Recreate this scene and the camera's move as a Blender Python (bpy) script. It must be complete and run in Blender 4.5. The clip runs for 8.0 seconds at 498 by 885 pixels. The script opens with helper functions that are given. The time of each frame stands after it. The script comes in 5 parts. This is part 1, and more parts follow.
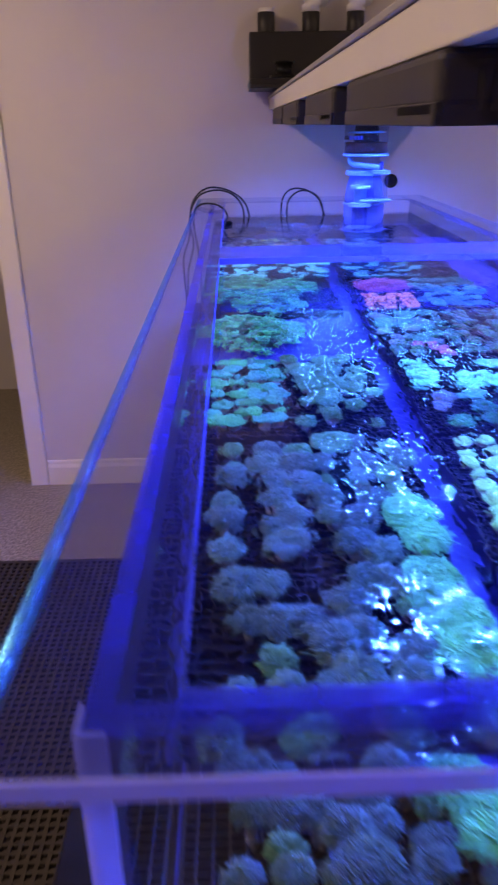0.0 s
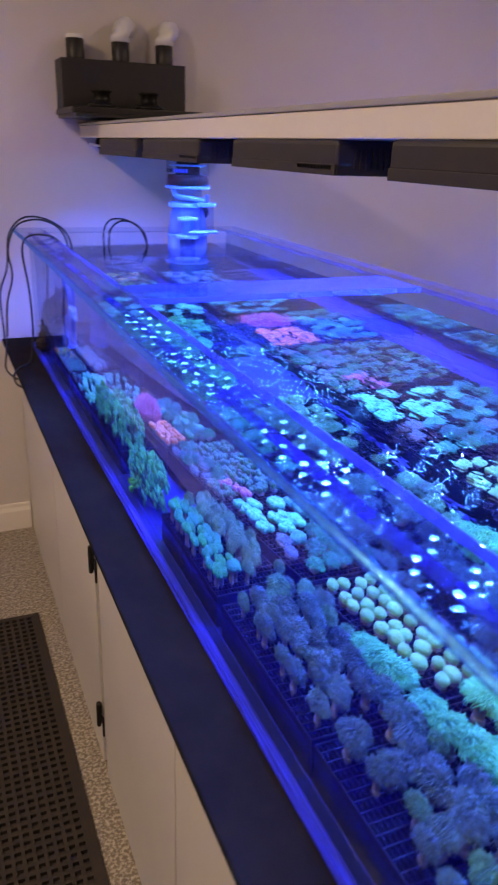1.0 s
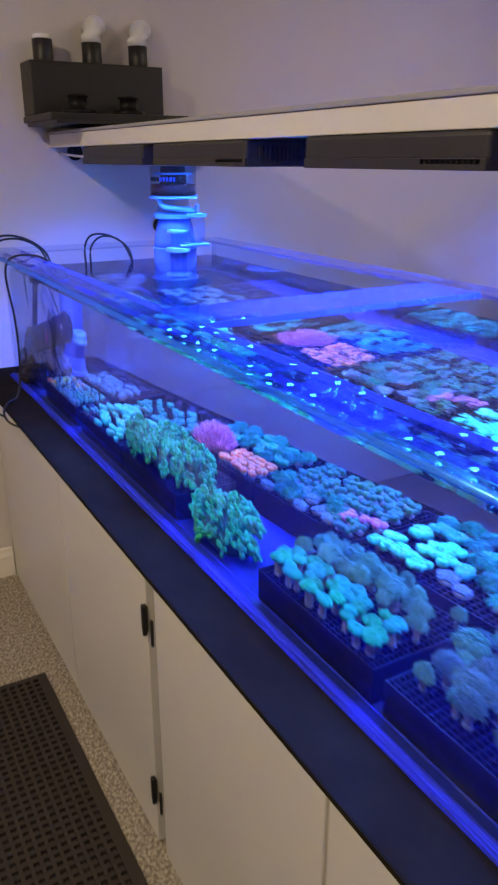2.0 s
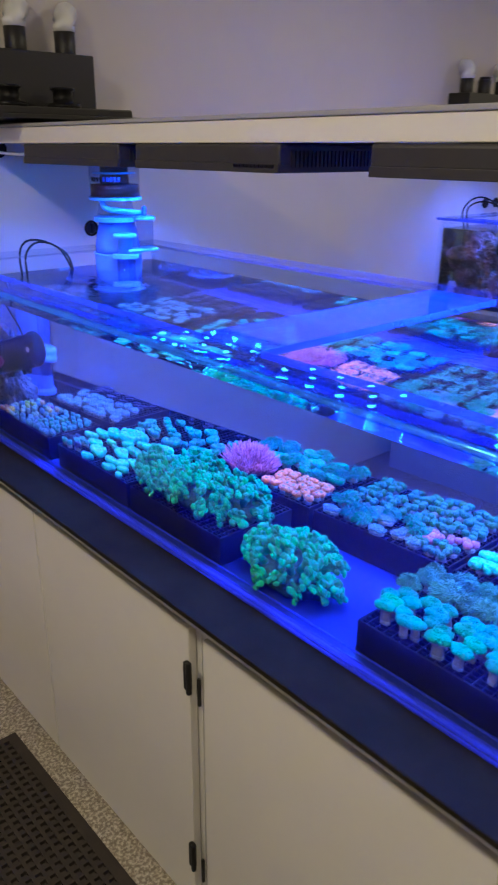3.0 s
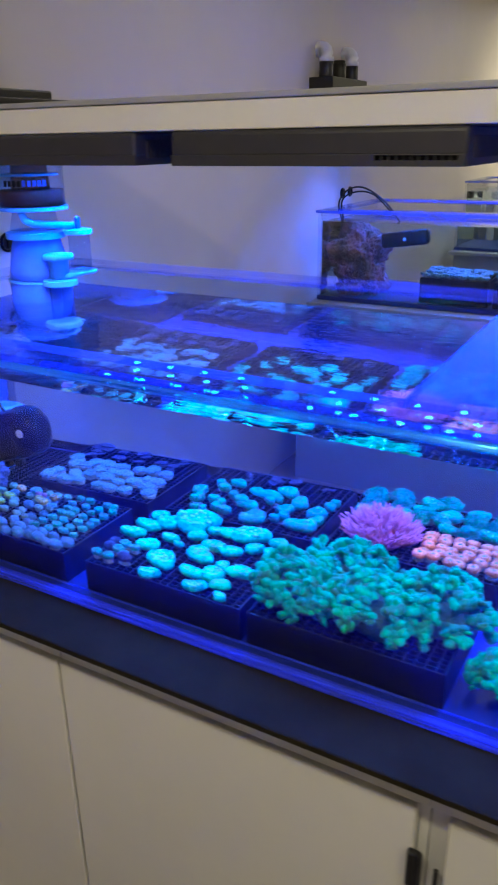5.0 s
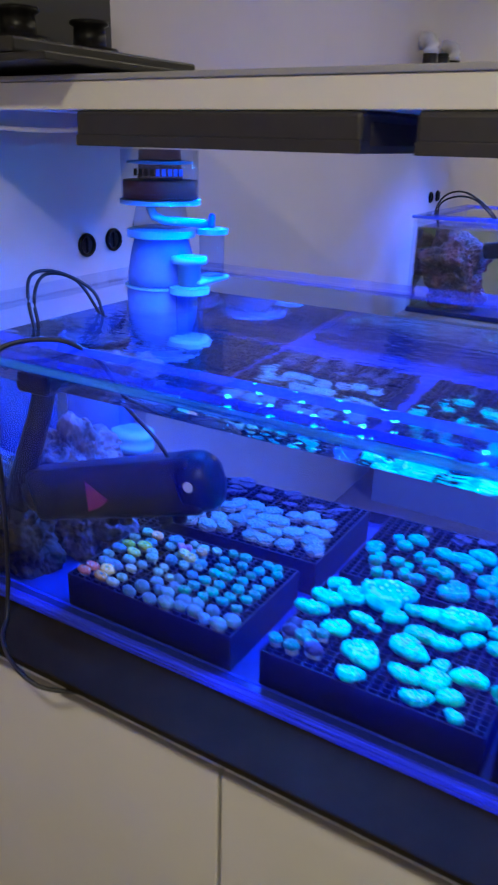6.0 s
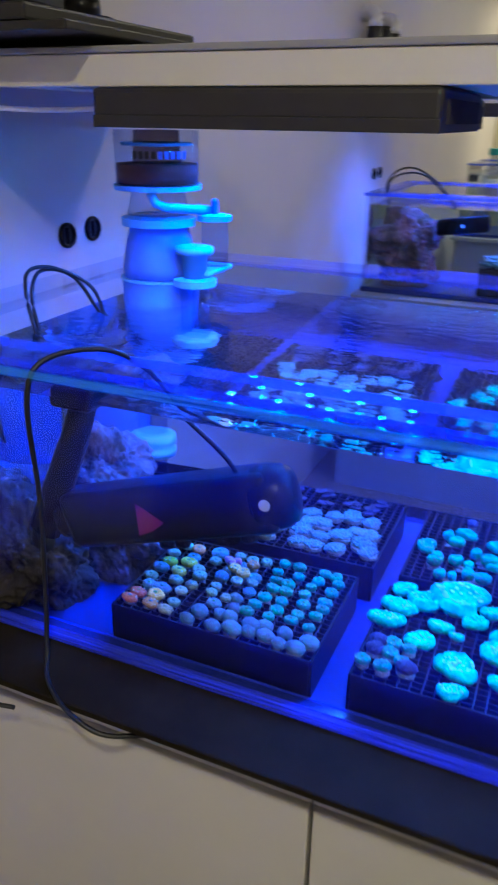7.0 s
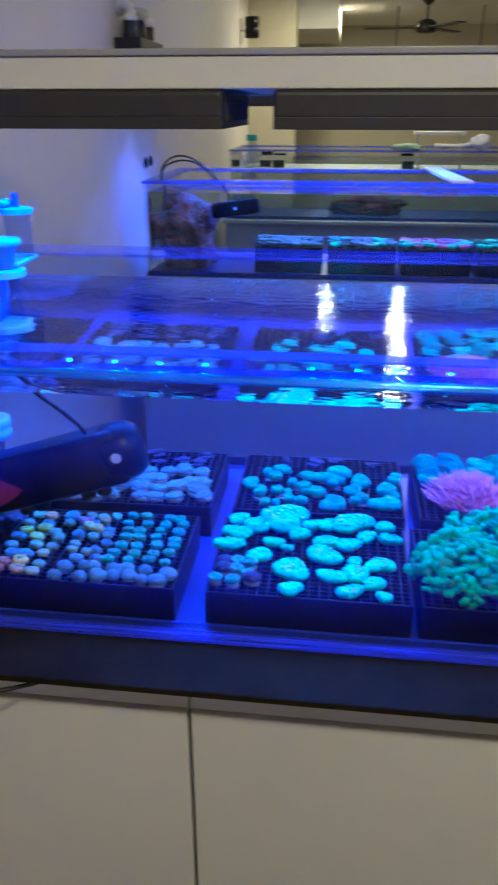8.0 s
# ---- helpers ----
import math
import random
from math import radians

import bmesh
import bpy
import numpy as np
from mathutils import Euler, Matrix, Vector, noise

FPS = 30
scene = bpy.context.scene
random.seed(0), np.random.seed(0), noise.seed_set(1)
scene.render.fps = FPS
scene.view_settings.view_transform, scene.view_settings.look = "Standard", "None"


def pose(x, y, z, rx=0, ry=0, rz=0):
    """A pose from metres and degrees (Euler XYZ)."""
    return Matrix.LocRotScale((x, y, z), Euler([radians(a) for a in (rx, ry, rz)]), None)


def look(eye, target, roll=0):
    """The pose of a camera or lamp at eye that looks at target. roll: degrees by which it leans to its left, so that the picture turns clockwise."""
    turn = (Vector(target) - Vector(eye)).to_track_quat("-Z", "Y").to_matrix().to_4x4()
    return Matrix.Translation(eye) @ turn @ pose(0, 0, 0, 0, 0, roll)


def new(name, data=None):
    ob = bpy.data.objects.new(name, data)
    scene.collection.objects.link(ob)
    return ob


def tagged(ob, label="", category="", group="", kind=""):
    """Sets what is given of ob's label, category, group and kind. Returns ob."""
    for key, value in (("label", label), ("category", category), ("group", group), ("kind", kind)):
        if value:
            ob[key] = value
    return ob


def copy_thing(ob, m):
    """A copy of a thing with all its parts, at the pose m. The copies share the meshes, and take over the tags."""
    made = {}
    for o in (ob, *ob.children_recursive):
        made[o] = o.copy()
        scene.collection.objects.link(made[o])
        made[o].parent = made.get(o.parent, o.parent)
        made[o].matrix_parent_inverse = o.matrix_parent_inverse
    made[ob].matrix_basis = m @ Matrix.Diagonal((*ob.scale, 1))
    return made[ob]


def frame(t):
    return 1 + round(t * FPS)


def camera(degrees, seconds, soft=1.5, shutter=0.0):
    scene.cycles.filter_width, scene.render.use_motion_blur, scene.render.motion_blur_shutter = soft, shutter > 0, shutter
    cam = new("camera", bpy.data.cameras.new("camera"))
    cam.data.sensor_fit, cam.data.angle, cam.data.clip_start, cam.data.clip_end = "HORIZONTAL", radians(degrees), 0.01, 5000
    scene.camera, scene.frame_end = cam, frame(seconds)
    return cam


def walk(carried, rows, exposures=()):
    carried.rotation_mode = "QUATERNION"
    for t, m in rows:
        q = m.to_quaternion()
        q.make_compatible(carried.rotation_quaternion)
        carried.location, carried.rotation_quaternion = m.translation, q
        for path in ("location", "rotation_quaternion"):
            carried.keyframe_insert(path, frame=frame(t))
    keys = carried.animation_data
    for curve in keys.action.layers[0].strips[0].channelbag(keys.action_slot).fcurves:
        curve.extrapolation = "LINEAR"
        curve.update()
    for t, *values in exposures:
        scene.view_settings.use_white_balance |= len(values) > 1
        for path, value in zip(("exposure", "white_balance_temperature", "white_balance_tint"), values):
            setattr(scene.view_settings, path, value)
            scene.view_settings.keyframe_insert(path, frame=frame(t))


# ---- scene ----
cam = camera(37.00, 8.0, soft=2.1, shutter=0.5)
PATH = [
    (0, (0.096, 0.029, 1.547), (0.124, 1.867, 0.759), -0.95),
    (0.5, (-0.097, 0.155, 1.536), (0.228, 1.968, 0.757), -0.01),
    (1, (-0.330, 0.159, 1.577), (0.407, 1.867, 0.842), 1.97),
    (1.5, (-0.478, 0.226, 1.569), (0.377, 1.883, 0.845), 1.84),
    (2, (-0.525, 0.464, 1.556), (0.402, 2.087, 0.846), 0.13),
    (2.2, (-0.525, 0.544, 1.557), (0.437, 2.147, 0.846), -0.15),
    (3.3, (-0.804, 0.865, 1.588), (0.528, 2.162, 0.852), 0.34),
    (3.5, (-0.818, 0.911, 1.588), (0.569, 2.150, 0.853), -0.03),
    (4, (-0.738, 1.114, 1.565), (0.741, 2.246, 0.836), -1.26),
    (4.2, (-0.693, 1.214, 1.570), (0.816, 2.310, 0.847), -1.77),
    (5.3, (-0.811, 1.677, 1.578), (0.820, 2.549, 0.818), 0.23),
    (5.5, (-0.806, 1.754, 1.577), (0.829, 2.618, 0.816), 0.85),
    (6, (-0.694, 1.951, 1.556), (0.899, 2.897, 0.804), 1.32),
    (6.5, (-0.635, 2.070, 1.550), (0.948, 3.009, 0.767), 1.77),
    (7, (-0.703, 2.175, 1.557), (0.976, 2.911, 0.758), 0.76),
    (7.5, (-0.812, 2.206, 1.565), (0.955, 2.661, 0.746), 0.27),
    (8, (-0.870, 2.183, 1.571), (0.940, 2.399, 0.750), 0.01),
]
EXPOSURES = [(0.0, -0.36, 7700, 18), (0.5, -0.28, 7700, 16), (1.5, -0.02, 7500, 3), (2.2, -0.02, 7000, -7), (3.5, -0.02, 6500, -14), (5.5, -0.05, 6350, -17), (6.5, -0.06, 6250, -16), (8.0, -0.10, 6150, -22)]
walk(cam, [(t, look(eye, target, roll)) for t, eye, target, roll in PATH], EXPOSURES)

# ---- world and large lights ----
world = bpy.data.worlds.new("world")
scene.world = world
world.use_nodes = True
world.node_tree.nodes["Background"].inputs[0].default_value = (0.9, 0.85, 0.8, 1)
world.node_tree.nodes["Background"].inputs[1].default_value = 0.02

WARM = (1.0, 0.80, 0.67)
LED_COLOR = (0.026, 0.094, 1.0)
LED_STRENGTH = 4900.0
DOWNLIGHTS = [(-1.2, 0.2), (-1.2, 1.9), (1.75, 0.4), (1.75, 1.9), (4.4, 1.74), (6.9, 1.57), (6.9, 2.3), (9.15, 2.245)]
DOWN_WATTS = [25, 25, 10.5, 10.5, 14, 24, 22, 46]
CEIL = 2.62
for (lx, ly), watts in zip(DOWNLIGHTS, DOWN_WATTS):
    data = bpy.data.lights.new("downlight_lamp", "AREA")
    data.shape, data.size, data.energy, data.color = "DISK", 0.14, watts, WARM
    lamp = new("downlight_lamp", data)
    lamp.matrix_world = pose(lx, ly, CEIL - 0.012)

# ---- materials ----


def mat(name, color, rough=0.5, metal=0.0, vary=0.12, scale=6.0, bump=0.0, bump_scale=80.0, rnd=0.0, hue=0.0, spec=0.5, coat=0.0, trans=0.0, second=None, second_scale=3.0, second_amt=0.5):
    """Principled material with variation at two scales, optional bump, a second colour in patches and a change per object."""
    m = bpy.data.materials.new(name)
    m.use_nodes = True
    nt = m.node_tree
    b = nt.nodes["Principled BSDF"]
    N, K = nt.nodes.new, nt.links.new
    tc = N("ShaderNodeTexCoord")
    out = None
    rgb = N("ShaderNodeRGB")
    rgb.outputs[0].default_value = (*color, 1)
    out = rgb.outputs[0]
    if second:
        n2 = N("ShaderNodeTexNoise")
        n2.inputs["Scale"].default_value, n2.inputs["Detail"].default_value = second_scale, 5
        K(tc.outputs["Object"], n2.inputs["Vector"])
        mr = N("ShaderNodeMapRange")
        mr.inputs[1].default_value, mr.inputs[2].default_value = 0.62 - second_amt * 0.35, 0.72 - second_amt * 0.25
        K(n2.outputs[0], mr.inputs[0])
        mx = N("ShaderNodeMix")
        mx.data_type = "RGBA"
        mx.inputs[7].default_value = (*second, 1)
        K(mr.outputs[0], mx.inputs[0])
        K(out, mx.inputs[6])
        out = mx.outputs[2]
    if vary:
        n1 = N("ShaderNodeTexNoise")
        n1.inputs["Scale"].default_value, n1.inputs["Detail"].default_value = scale, 8
        n1.inputs["Roughness"].default_value = 0.65
        K(tc.outputs["Object"], n1.inputs["Vector"])
        mr = N("ShaderNodeMapRange")
        mr.inputs[1].default_value, mr.inputs[2].default_value = 0.3, 0.7
        mr.inputs[3].default_value, mr.inputs[4].default_value = 1 - vary, 1 + vary
        K(n1.outputs[0], mr.inputs[0])
        hs = N("ShaderNodeHueSaturation")
        K(out, hs.inputs["Color"])
        val = mr.outputs[0]
        if rnd or hue:
            oi = N("ShaderNodeObjectInfo")
            r1 = N("ShaderNodeMapRange")
            r1.inputs[3].default_value, r1.inputs[4].default_value = 1 - rnd, 1 + rnd
            K(oi.outputs["Random"], r1.inputs[0])
            mu = N("ShaderNodeMath")
            mu.operation = "MULTIPLY"
            K(val, mu.inputs[0])
            K(r1.outputs[0], mu.inputs[1])
            val = mu.outputs[0]
            fr = N("ShaderNodeMath")
            fr.operation = "MULTIPLY"
            fr.inputs[1].default_value = 7.31
            K(oi.outputs["Random"], fr.inputs[0])
            fr2 = N("ShaderNodeMath")
            fr2.operation = "FRACT"
            K(fr.outputs[0], fr2.inputs[0])
            r2 = N("ShaderNodeMapRange")
            r2.inputs[3].default_value, r2.inputs[4].default_value = 0.5 - hue, 0.5 + hue
            K(fr2.outputs[0], r2.inputs[0])
            K(r2.outputs[0], hs.inputs["Hue"])
        K(val, hs.inputs["Value"])
        out = hs.outputs[0]
    K(out, b.inputs["Base Color"])
    b.inputs["Roughness"].default_value, b.inputs["Metallic"].default_value = rough, metal
    b.inputs["Specular IOR Level"].default_value = spec
    b.inputs["Coat Weight"].default_value = coat
    b.inputs["Transmission Weight"].default_value = trans
    if bump:
        n3 = N("ShaderNodeTexNoise")
        n3.inputs["Scale"].default_value, n3.inputs["Detail"].default_value = bump_scale, 6
        K(tc.outputs["Object"], n3.inputs["Vector"])
        bp = N("ShaderNodeBump")
        bp.inputs["Strength"].default_value, bp.inputs["Distance"].default_value = bump, 0.004
        K(n3.outputs[0], bp.inputs["Height"])
        K(bp.outputs[0], b.inputs["Normal"])
    return m


def acrylic(name, tint, gloss=0.05, haze=0.0, haze_color=(0.3, 0.35, 0.9), mirror=0.03, graze=0.85):
    """Clear sheet: passes light straight, reflects by Fresnel, with a little haze."""
    m = bpy.data.materials.new(name)
    m.use_nodes = True
    nt = m.node_tree
    nt.nodes.clear()
    N, K = nt.nodes.new, nt.links.new
    o, t, g, f, mx = N("ShaderNodeOutputMaterial"), N("ShaderNodeBsdfTransparent"), N("ShaderNodeBsdfGlossy"), N("ShaderNodeLayerWeight"), N("ShaderNodeMixShader")
    t.inputs[0].default_value = (*tint, 1)
    g.inputs["Roughness"].default_value = gloss
    f.inputs[0].default_value = 0.5
    p5, sc = N("ShaderNodeMath"), N("ShaderNodeMath")
    p5.operation, sc.operation = "POWER", "MULTIPLY_ADD"
    p5.inputs[1].default_value, sc.inputs[1].default_value, sc.inputs[2].default_value = 5.0, graze, mirror
    K(f.outputs["Facing"], p5.inputs[0])
    K(p5.outputs[0], sc.inputs[0])
    base = t
    if haze:
        d, tr, hm, ha = N("ShaderNodeBsdfDiffuse"), N("ShaderNodeBsdfTranslucent"), N("ShaderNodeMixShader"), N("ShaderNodeMixShader")
        d.inputs[0].default_value = tr.inputs[0].default_value = (*haze_color, 1)
        K(d.outputs[0], ha.inputs[1])
        K(tr.outputs[0], ha.inputs[2])
        nz = N("ShaderNodeTexNoise")
        nz.inputs["Scale"].default_value, nz.inputs["Detail"].default_value = 14, 6
        tc = N("ShaderNodeTexCoord")
        K(tc.outputs["Object"], nz.inputs["Vector"])
        mr = N("ShaderNodeMapRange")
        mr.inputs[3].default_value, mr.inputs[4].default_value = haze * 0.5, haze * 1.5
        K(nz.outputs[0], mr.inputs[0])
        K(mr.outputs[0], hm.inputs[0])
        K(t.outputs[0], hm.inputs[1])
        K(ha.outputs[0], hm.inputs[2])
        base = hm
    K(sc.outputs[0], mx.inputs[0])
    K(base.outputs[0], mx.inputs[1])
    K(g.outputs[0], mx.inputs[2])
    K(mx.outputs[0], o.inputs[0])
    return m


def water_mat(name, tint, ripple, scale):
    m = bpy.data.materials.new(name)
    m.use_nodes = True
    nt = m.node_tree
    nt.nodes.clear()
    N, K = nt.nodes.new, nt.links.new
    o, g = N("ShaderNodeOutputMaterial"), N("ShaderNodeBsdfGlass")
    g.inputs["Color"].default_value = (*tint, 1)
    g.inputs["Roughness"].default_value, g.inputs["IOR"].default_value = 0.0, 1.33
    tc, mp, n1, n2, ad = N("ShaderNodeTexCoord"), N("ShaderNodeMapping"), N("ShaderNodeTexNoise"), N("ShaderNodeTexNoise"), N("ShaderNodeMath")
    mp.inputs["Scale"].default_value = (1.6, 0.7, 0.0)
    K(tc.outputs["Object"], mp.inputs[0])
    n1.inputs["Scale"].default_value, n1.inputs["Detail"].default_value = scale, 2
    n2.inputs["Scale"].default_value, n2.inputs["Detail"].default_value = scale * 2.4, 2
    K(mp.outputs[0], n1.inputs["Vector"])
    K(mp.outputs[0], n2.inputs["Vector"])
    ad.operation = "MULTIPLY_ADD"
    ad.inputs[1].default_value = 0.16
    K(n2.outputs[0], ad.inputs[0])
    K(n1.outputs[0], ad.inputs[2])
    geo, sep, pw, st = N("ShaderNodeNewGeometry"), N("ShaderNodeSeparateXYZ"), N("ShaderNodeMath"), N("ShaderNodeMath")
    K(geo.outputs["True Normal"], sep.inputs[0])
    pw.operation = "GREATER_THAN"
    pw.inputs[1].default_value = 0.9
    ab = N("ShaderNodeMath")
    ab.operation = "ABSOLUTE"
    K(sep.outputs["Z"], ab.inputs[0])
    K(ab.outputs[0], pw.inputs[0])
    st.operation = "MULTIPLY"
    st.inputs[1].default_value = ripple
    K(pw.outputs[0], st.inputs[0])
    bp = N("ShaderNodeBump")
    bp.inputs["Distance"].default_value = 0.01
    K(st.outputs[0], bp.inputs["Strength"])
    K(ad.outputs[0], bp.inputs["Height"])
    K(bp.outputs[0], g.inputs["Normal"])
    # thin blue diffuse layer on the surface paints a veil of blue light
    veil, mx, fa = N("ShaderNodeBsdfDiffuse"), N("ShaderNodeMixShader"), N("ShaderNodeMath")
    veil.inputs[0].default_value = (0.05, 0.09, 0.8, 1)
    fa.operation = "MULTIPLY"
    fa.inputs[1].default_value = 0.006
    K(pw.outputs[0], fa.inputs[0])
    K(fa.outputs[0], mx.inputs[0])
    K(g.outputs[0], mx.inputs[1])
    K(veil.outputs[0], mx.inputs[2])
    K(mx.outputs[0], o.inputs[0])
    return m


def glow(name, color, strength):
    m = bpy.data.materials.new(name)
    m.use_nodes = True
    b = m.node_tree.nodes["Principled BSDF"]
    b.inputs["Base Color"].default_value = (*color, 1)
    b.inputs["Emission Color"].default_value, b.inputs["Emission Strength"].default_value = (*color, 1), strength
    return m


def glowing_lens(name, color, strength):
    """Clear moulded lens over a lit LED: passes the light and glows faintly itself."""
    m = bpy.data.materials.new(name)
    m.use_nodes = True
    nt = m.node_tree
    nt.nodes.clear()
    N, K = nt.nodes.new, nt.links.new
    o, t, e, a = N("ShaderNodeOutputMaterial"), N("ShaderNodeBsdfTransparent"), N("ShaderNodeEmission"), N("ShaderNodeAddShader")
    t.inputs[0].default_value = (0.97, 0.97, 0.97, 1)
    e.inputs[0].default_value, e.inputs[1].default_value = (*color, 1), strength
    K(t.outputs[0], a.inputs[0])
    K(e.outputs[0], a.inputs[1])
    K(a.outputs[0], o.inputs[0])
    return m


def glow_edge_mat(name, color, amount=0.6, streak=False, gloss=0.0, rough=0.14):
    """Sawn and flamed acrylic edge: scatters light, with the lamps' blue edge glow put into color; streaks of it and
    polish where asked.
    """
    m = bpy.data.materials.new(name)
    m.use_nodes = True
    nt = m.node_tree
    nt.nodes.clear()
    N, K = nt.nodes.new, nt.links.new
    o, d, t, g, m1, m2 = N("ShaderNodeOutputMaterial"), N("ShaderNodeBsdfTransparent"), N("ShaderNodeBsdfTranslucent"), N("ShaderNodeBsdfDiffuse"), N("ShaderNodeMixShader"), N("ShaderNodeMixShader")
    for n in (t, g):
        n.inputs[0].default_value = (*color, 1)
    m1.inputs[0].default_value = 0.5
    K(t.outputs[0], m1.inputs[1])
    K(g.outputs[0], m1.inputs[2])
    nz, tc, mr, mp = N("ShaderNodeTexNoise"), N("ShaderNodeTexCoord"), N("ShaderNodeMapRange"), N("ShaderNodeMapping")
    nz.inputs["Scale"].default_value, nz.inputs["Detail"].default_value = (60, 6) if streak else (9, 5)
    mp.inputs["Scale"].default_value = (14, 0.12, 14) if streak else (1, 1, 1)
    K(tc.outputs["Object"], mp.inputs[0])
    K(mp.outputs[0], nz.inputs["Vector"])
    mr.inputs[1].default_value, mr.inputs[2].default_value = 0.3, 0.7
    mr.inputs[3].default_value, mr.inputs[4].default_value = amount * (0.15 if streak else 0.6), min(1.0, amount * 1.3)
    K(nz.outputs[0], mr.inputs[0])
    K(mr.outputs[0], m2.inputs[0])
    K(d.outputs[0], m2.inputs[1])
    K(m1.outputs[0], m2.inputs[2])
    last = m2
    if gloss:
        gl, m3 = N("ShaderNodeBsdfGlossy"), N("ShaderNodeMixShader")
        gl.inputs["Roughness"].default_value = rough
        # cyan gloss colour puts the lamps' blue glints into the edge
        gl.inputs["Color"].default_value = (0.16, 0.70, 1.0, 1)
        m3.inputs[0].default_value = gloss
        K(m2.outputs[0], m3.inputs[1])
        K(gl.outputs[0], m3.inputs[2])
        last = m3
    K(last.outputs[0], o.inputs[0])
    return m


WALL = mat("wall_paint", (0.62, 0.57, 0.53), 0.6, vary=0.03, scale=2.5, bump=0.05, bump_scale=220)
CEILING = mat("ceiling_paint", (0.75, 0.72, 0.66), 0.7, vary=0.03)
TRIM = mat("trim_paint", (0.78, 0.73, 0.66), 0.4, vary=0.03)
CONCRETE = mat("speckled_floor", (0.19, 0.155, 0.115), 0.55, vary=0.35, scale=60, bump=0.2, bump_scale=120, second=(0.38, 0.335, 0.265), second_scale=120, second_amt=0.5)
MAT_RUBBER = mat("mat_rubber", (0.023, 0.0155, 0.012), 0.75, vary=0.25, scale=30)
DOOR = mat("cabinet_paint", (0.60, 0.57, 0.51), 0.38, vary=0.03, scale=3, bump=0.03, bump_scale=60)
CARCASS = mat("carcass_paint", (0.50, 0.48, 0.44), 0.5, vary=0.05)
LEDGE = mat("ledge_laminate", (0.016, 0.0125, 0.006), 0.85, vary=0.3, scale=12, bump=0.05, bump_scale=200, spec=0.02)
BLACK = mat("black_plastic", (0.006, 0.0055, 0.006), 0.3, vary=0.2, scale=20, spec=0.2)
BLACK_METAL = mat("black_metal", (0.02, 0.018, 0.018), 0.45, metal=0.4, vary=0.2)
LAMP_BODY = mat("lamp_aluminium", (0.034, 0.031, 0.036), 0.5, metal=0.3, vary=0.08, scale=30)
BEAM = mat("beam_paint", (0.66, 0.62, 0.55), 0.45, vary=0.03, scale=3, bump=0.03, bump_scale=90)
BEAM_TOP = mat("beam_edge", (0.30, 0.29, 0.30), 0.5, vary=0.08)
PVC = mat("white_pvc", (0.80, 0.79, 0.77), 0.3, vary=0.03)
PVC_DARK = mat("grey_pvc", (0.014, 0.012, 0.012), 0.45, vary=0.15)
CABLE = mat("black_cable", (0.008, 0.008, 0.009), 0.45, vary=0.1)
SHEET = acrylic("clear_acrylic", (0.95, 0.96, 0.985))
BACK_SHEET = acrylic("back_acrylic", (0.80, 0.84, 0.89))
# flanges, brace and front pane: blue lamp glow and haze put into haze_color
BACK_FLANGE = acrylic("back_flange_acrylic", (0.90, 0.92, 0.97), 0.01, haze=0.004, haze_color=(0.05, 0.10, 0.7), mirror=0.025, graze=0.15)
FRONT_SHEET = acrylic("blue_hazed_acrylic", (0.93, 0.95, 0.985), 0.05, haze=0.032, haze_color=(0.003, 0.008, 0.6), mirror=0.01, graze=0.18)
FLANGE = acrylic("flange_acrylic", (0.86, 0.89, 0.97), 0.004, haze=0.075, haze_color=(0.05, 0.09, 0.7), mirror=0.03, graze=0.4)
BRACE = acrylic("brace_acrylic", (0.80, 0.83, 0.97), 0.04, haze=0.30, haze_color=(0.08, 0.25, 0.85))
# clear acrylic edges; saturated blue stands in for lamp light piped through the sheet
EDGE = glow_edge_mat("acrylic_edge", (0.14, 0.22, 0.95), 0.5)
EDGE_DEEP = glow_edge_mat("acrylic_edge_deep_glow", (0.09, 0.12, 0.9), 0.7, True)
EDGE_STREAK = glow_edge_mat("acrylic_edge_streak_glow", (0.10, 0.15, 1.0), 0.75, True)
EDGE_FAINT = glow_edge_mat("acrylic_edge_faint", (0.10, 0.14, 0.8), 0.07)
EDGE_WHITE = glow_edge_mat("acrylic_edge_pale_glow", (0.60, 0.60, 1.0), 1.0)
EDGE_SOFT = glow_edge_mat("acrylic_seam_glow", (0.07, 0.11, 0.9), 0.45)
EDGE_POLISHED = glow_edge_mat("acrylic_edge_polished", (0.03, 0.13, 0.95), 0.25, False, 0.38, 0.2)
TANK_FLOOR = mat("tank_floor_acrylic", (0.016, 0.026, 0.18), 0.3, vary=0.15, scale=8)
WATER = water_mat("water", (0.92, 0.95, 1.0), 0.125, 30.0)
WATER_CALM = water_mat("water_calm", (0.85, 0.92, 0.93), 0.06, 9.0)
LED = glow("blue_led", LED_COLOR, LED_STRENGTH)
LED_DOME = glowing_lens("led_lens_dome", (0.03, 0.25, 1.0), 55.0)
LED_WHITE = glow("downlight_lens", (1.0, 0.86, 0.7), 6.0)
GRATE = mat("black_eggcrate", (0.008, 0.007, 0.009), 0.45, vary=0.2, spec=0.12)
# white plastic with the lamps' blue light put into its colour
SKIM_BLUE_LIT = mat("skimmer_plastic_blue_lit", (0.16, 0.42, 0.7), 0.35, vary=0.05)
SKIM_CLEAR = acrylic("skimmer_clear", (0.80, 0.84, 0.95), 0.03, haze=0.04, haze_color=(0.1, 0.15, 0.3))
# foam haze carries the blue lamp light in its colour
SKIM_FOG_LIT = acrylic("skimmer_foam_blue_lit", (0.55, 0.6, 0.8), 0.05, haze=0.82, haze_color=(0.22, 0.42, 1.0))
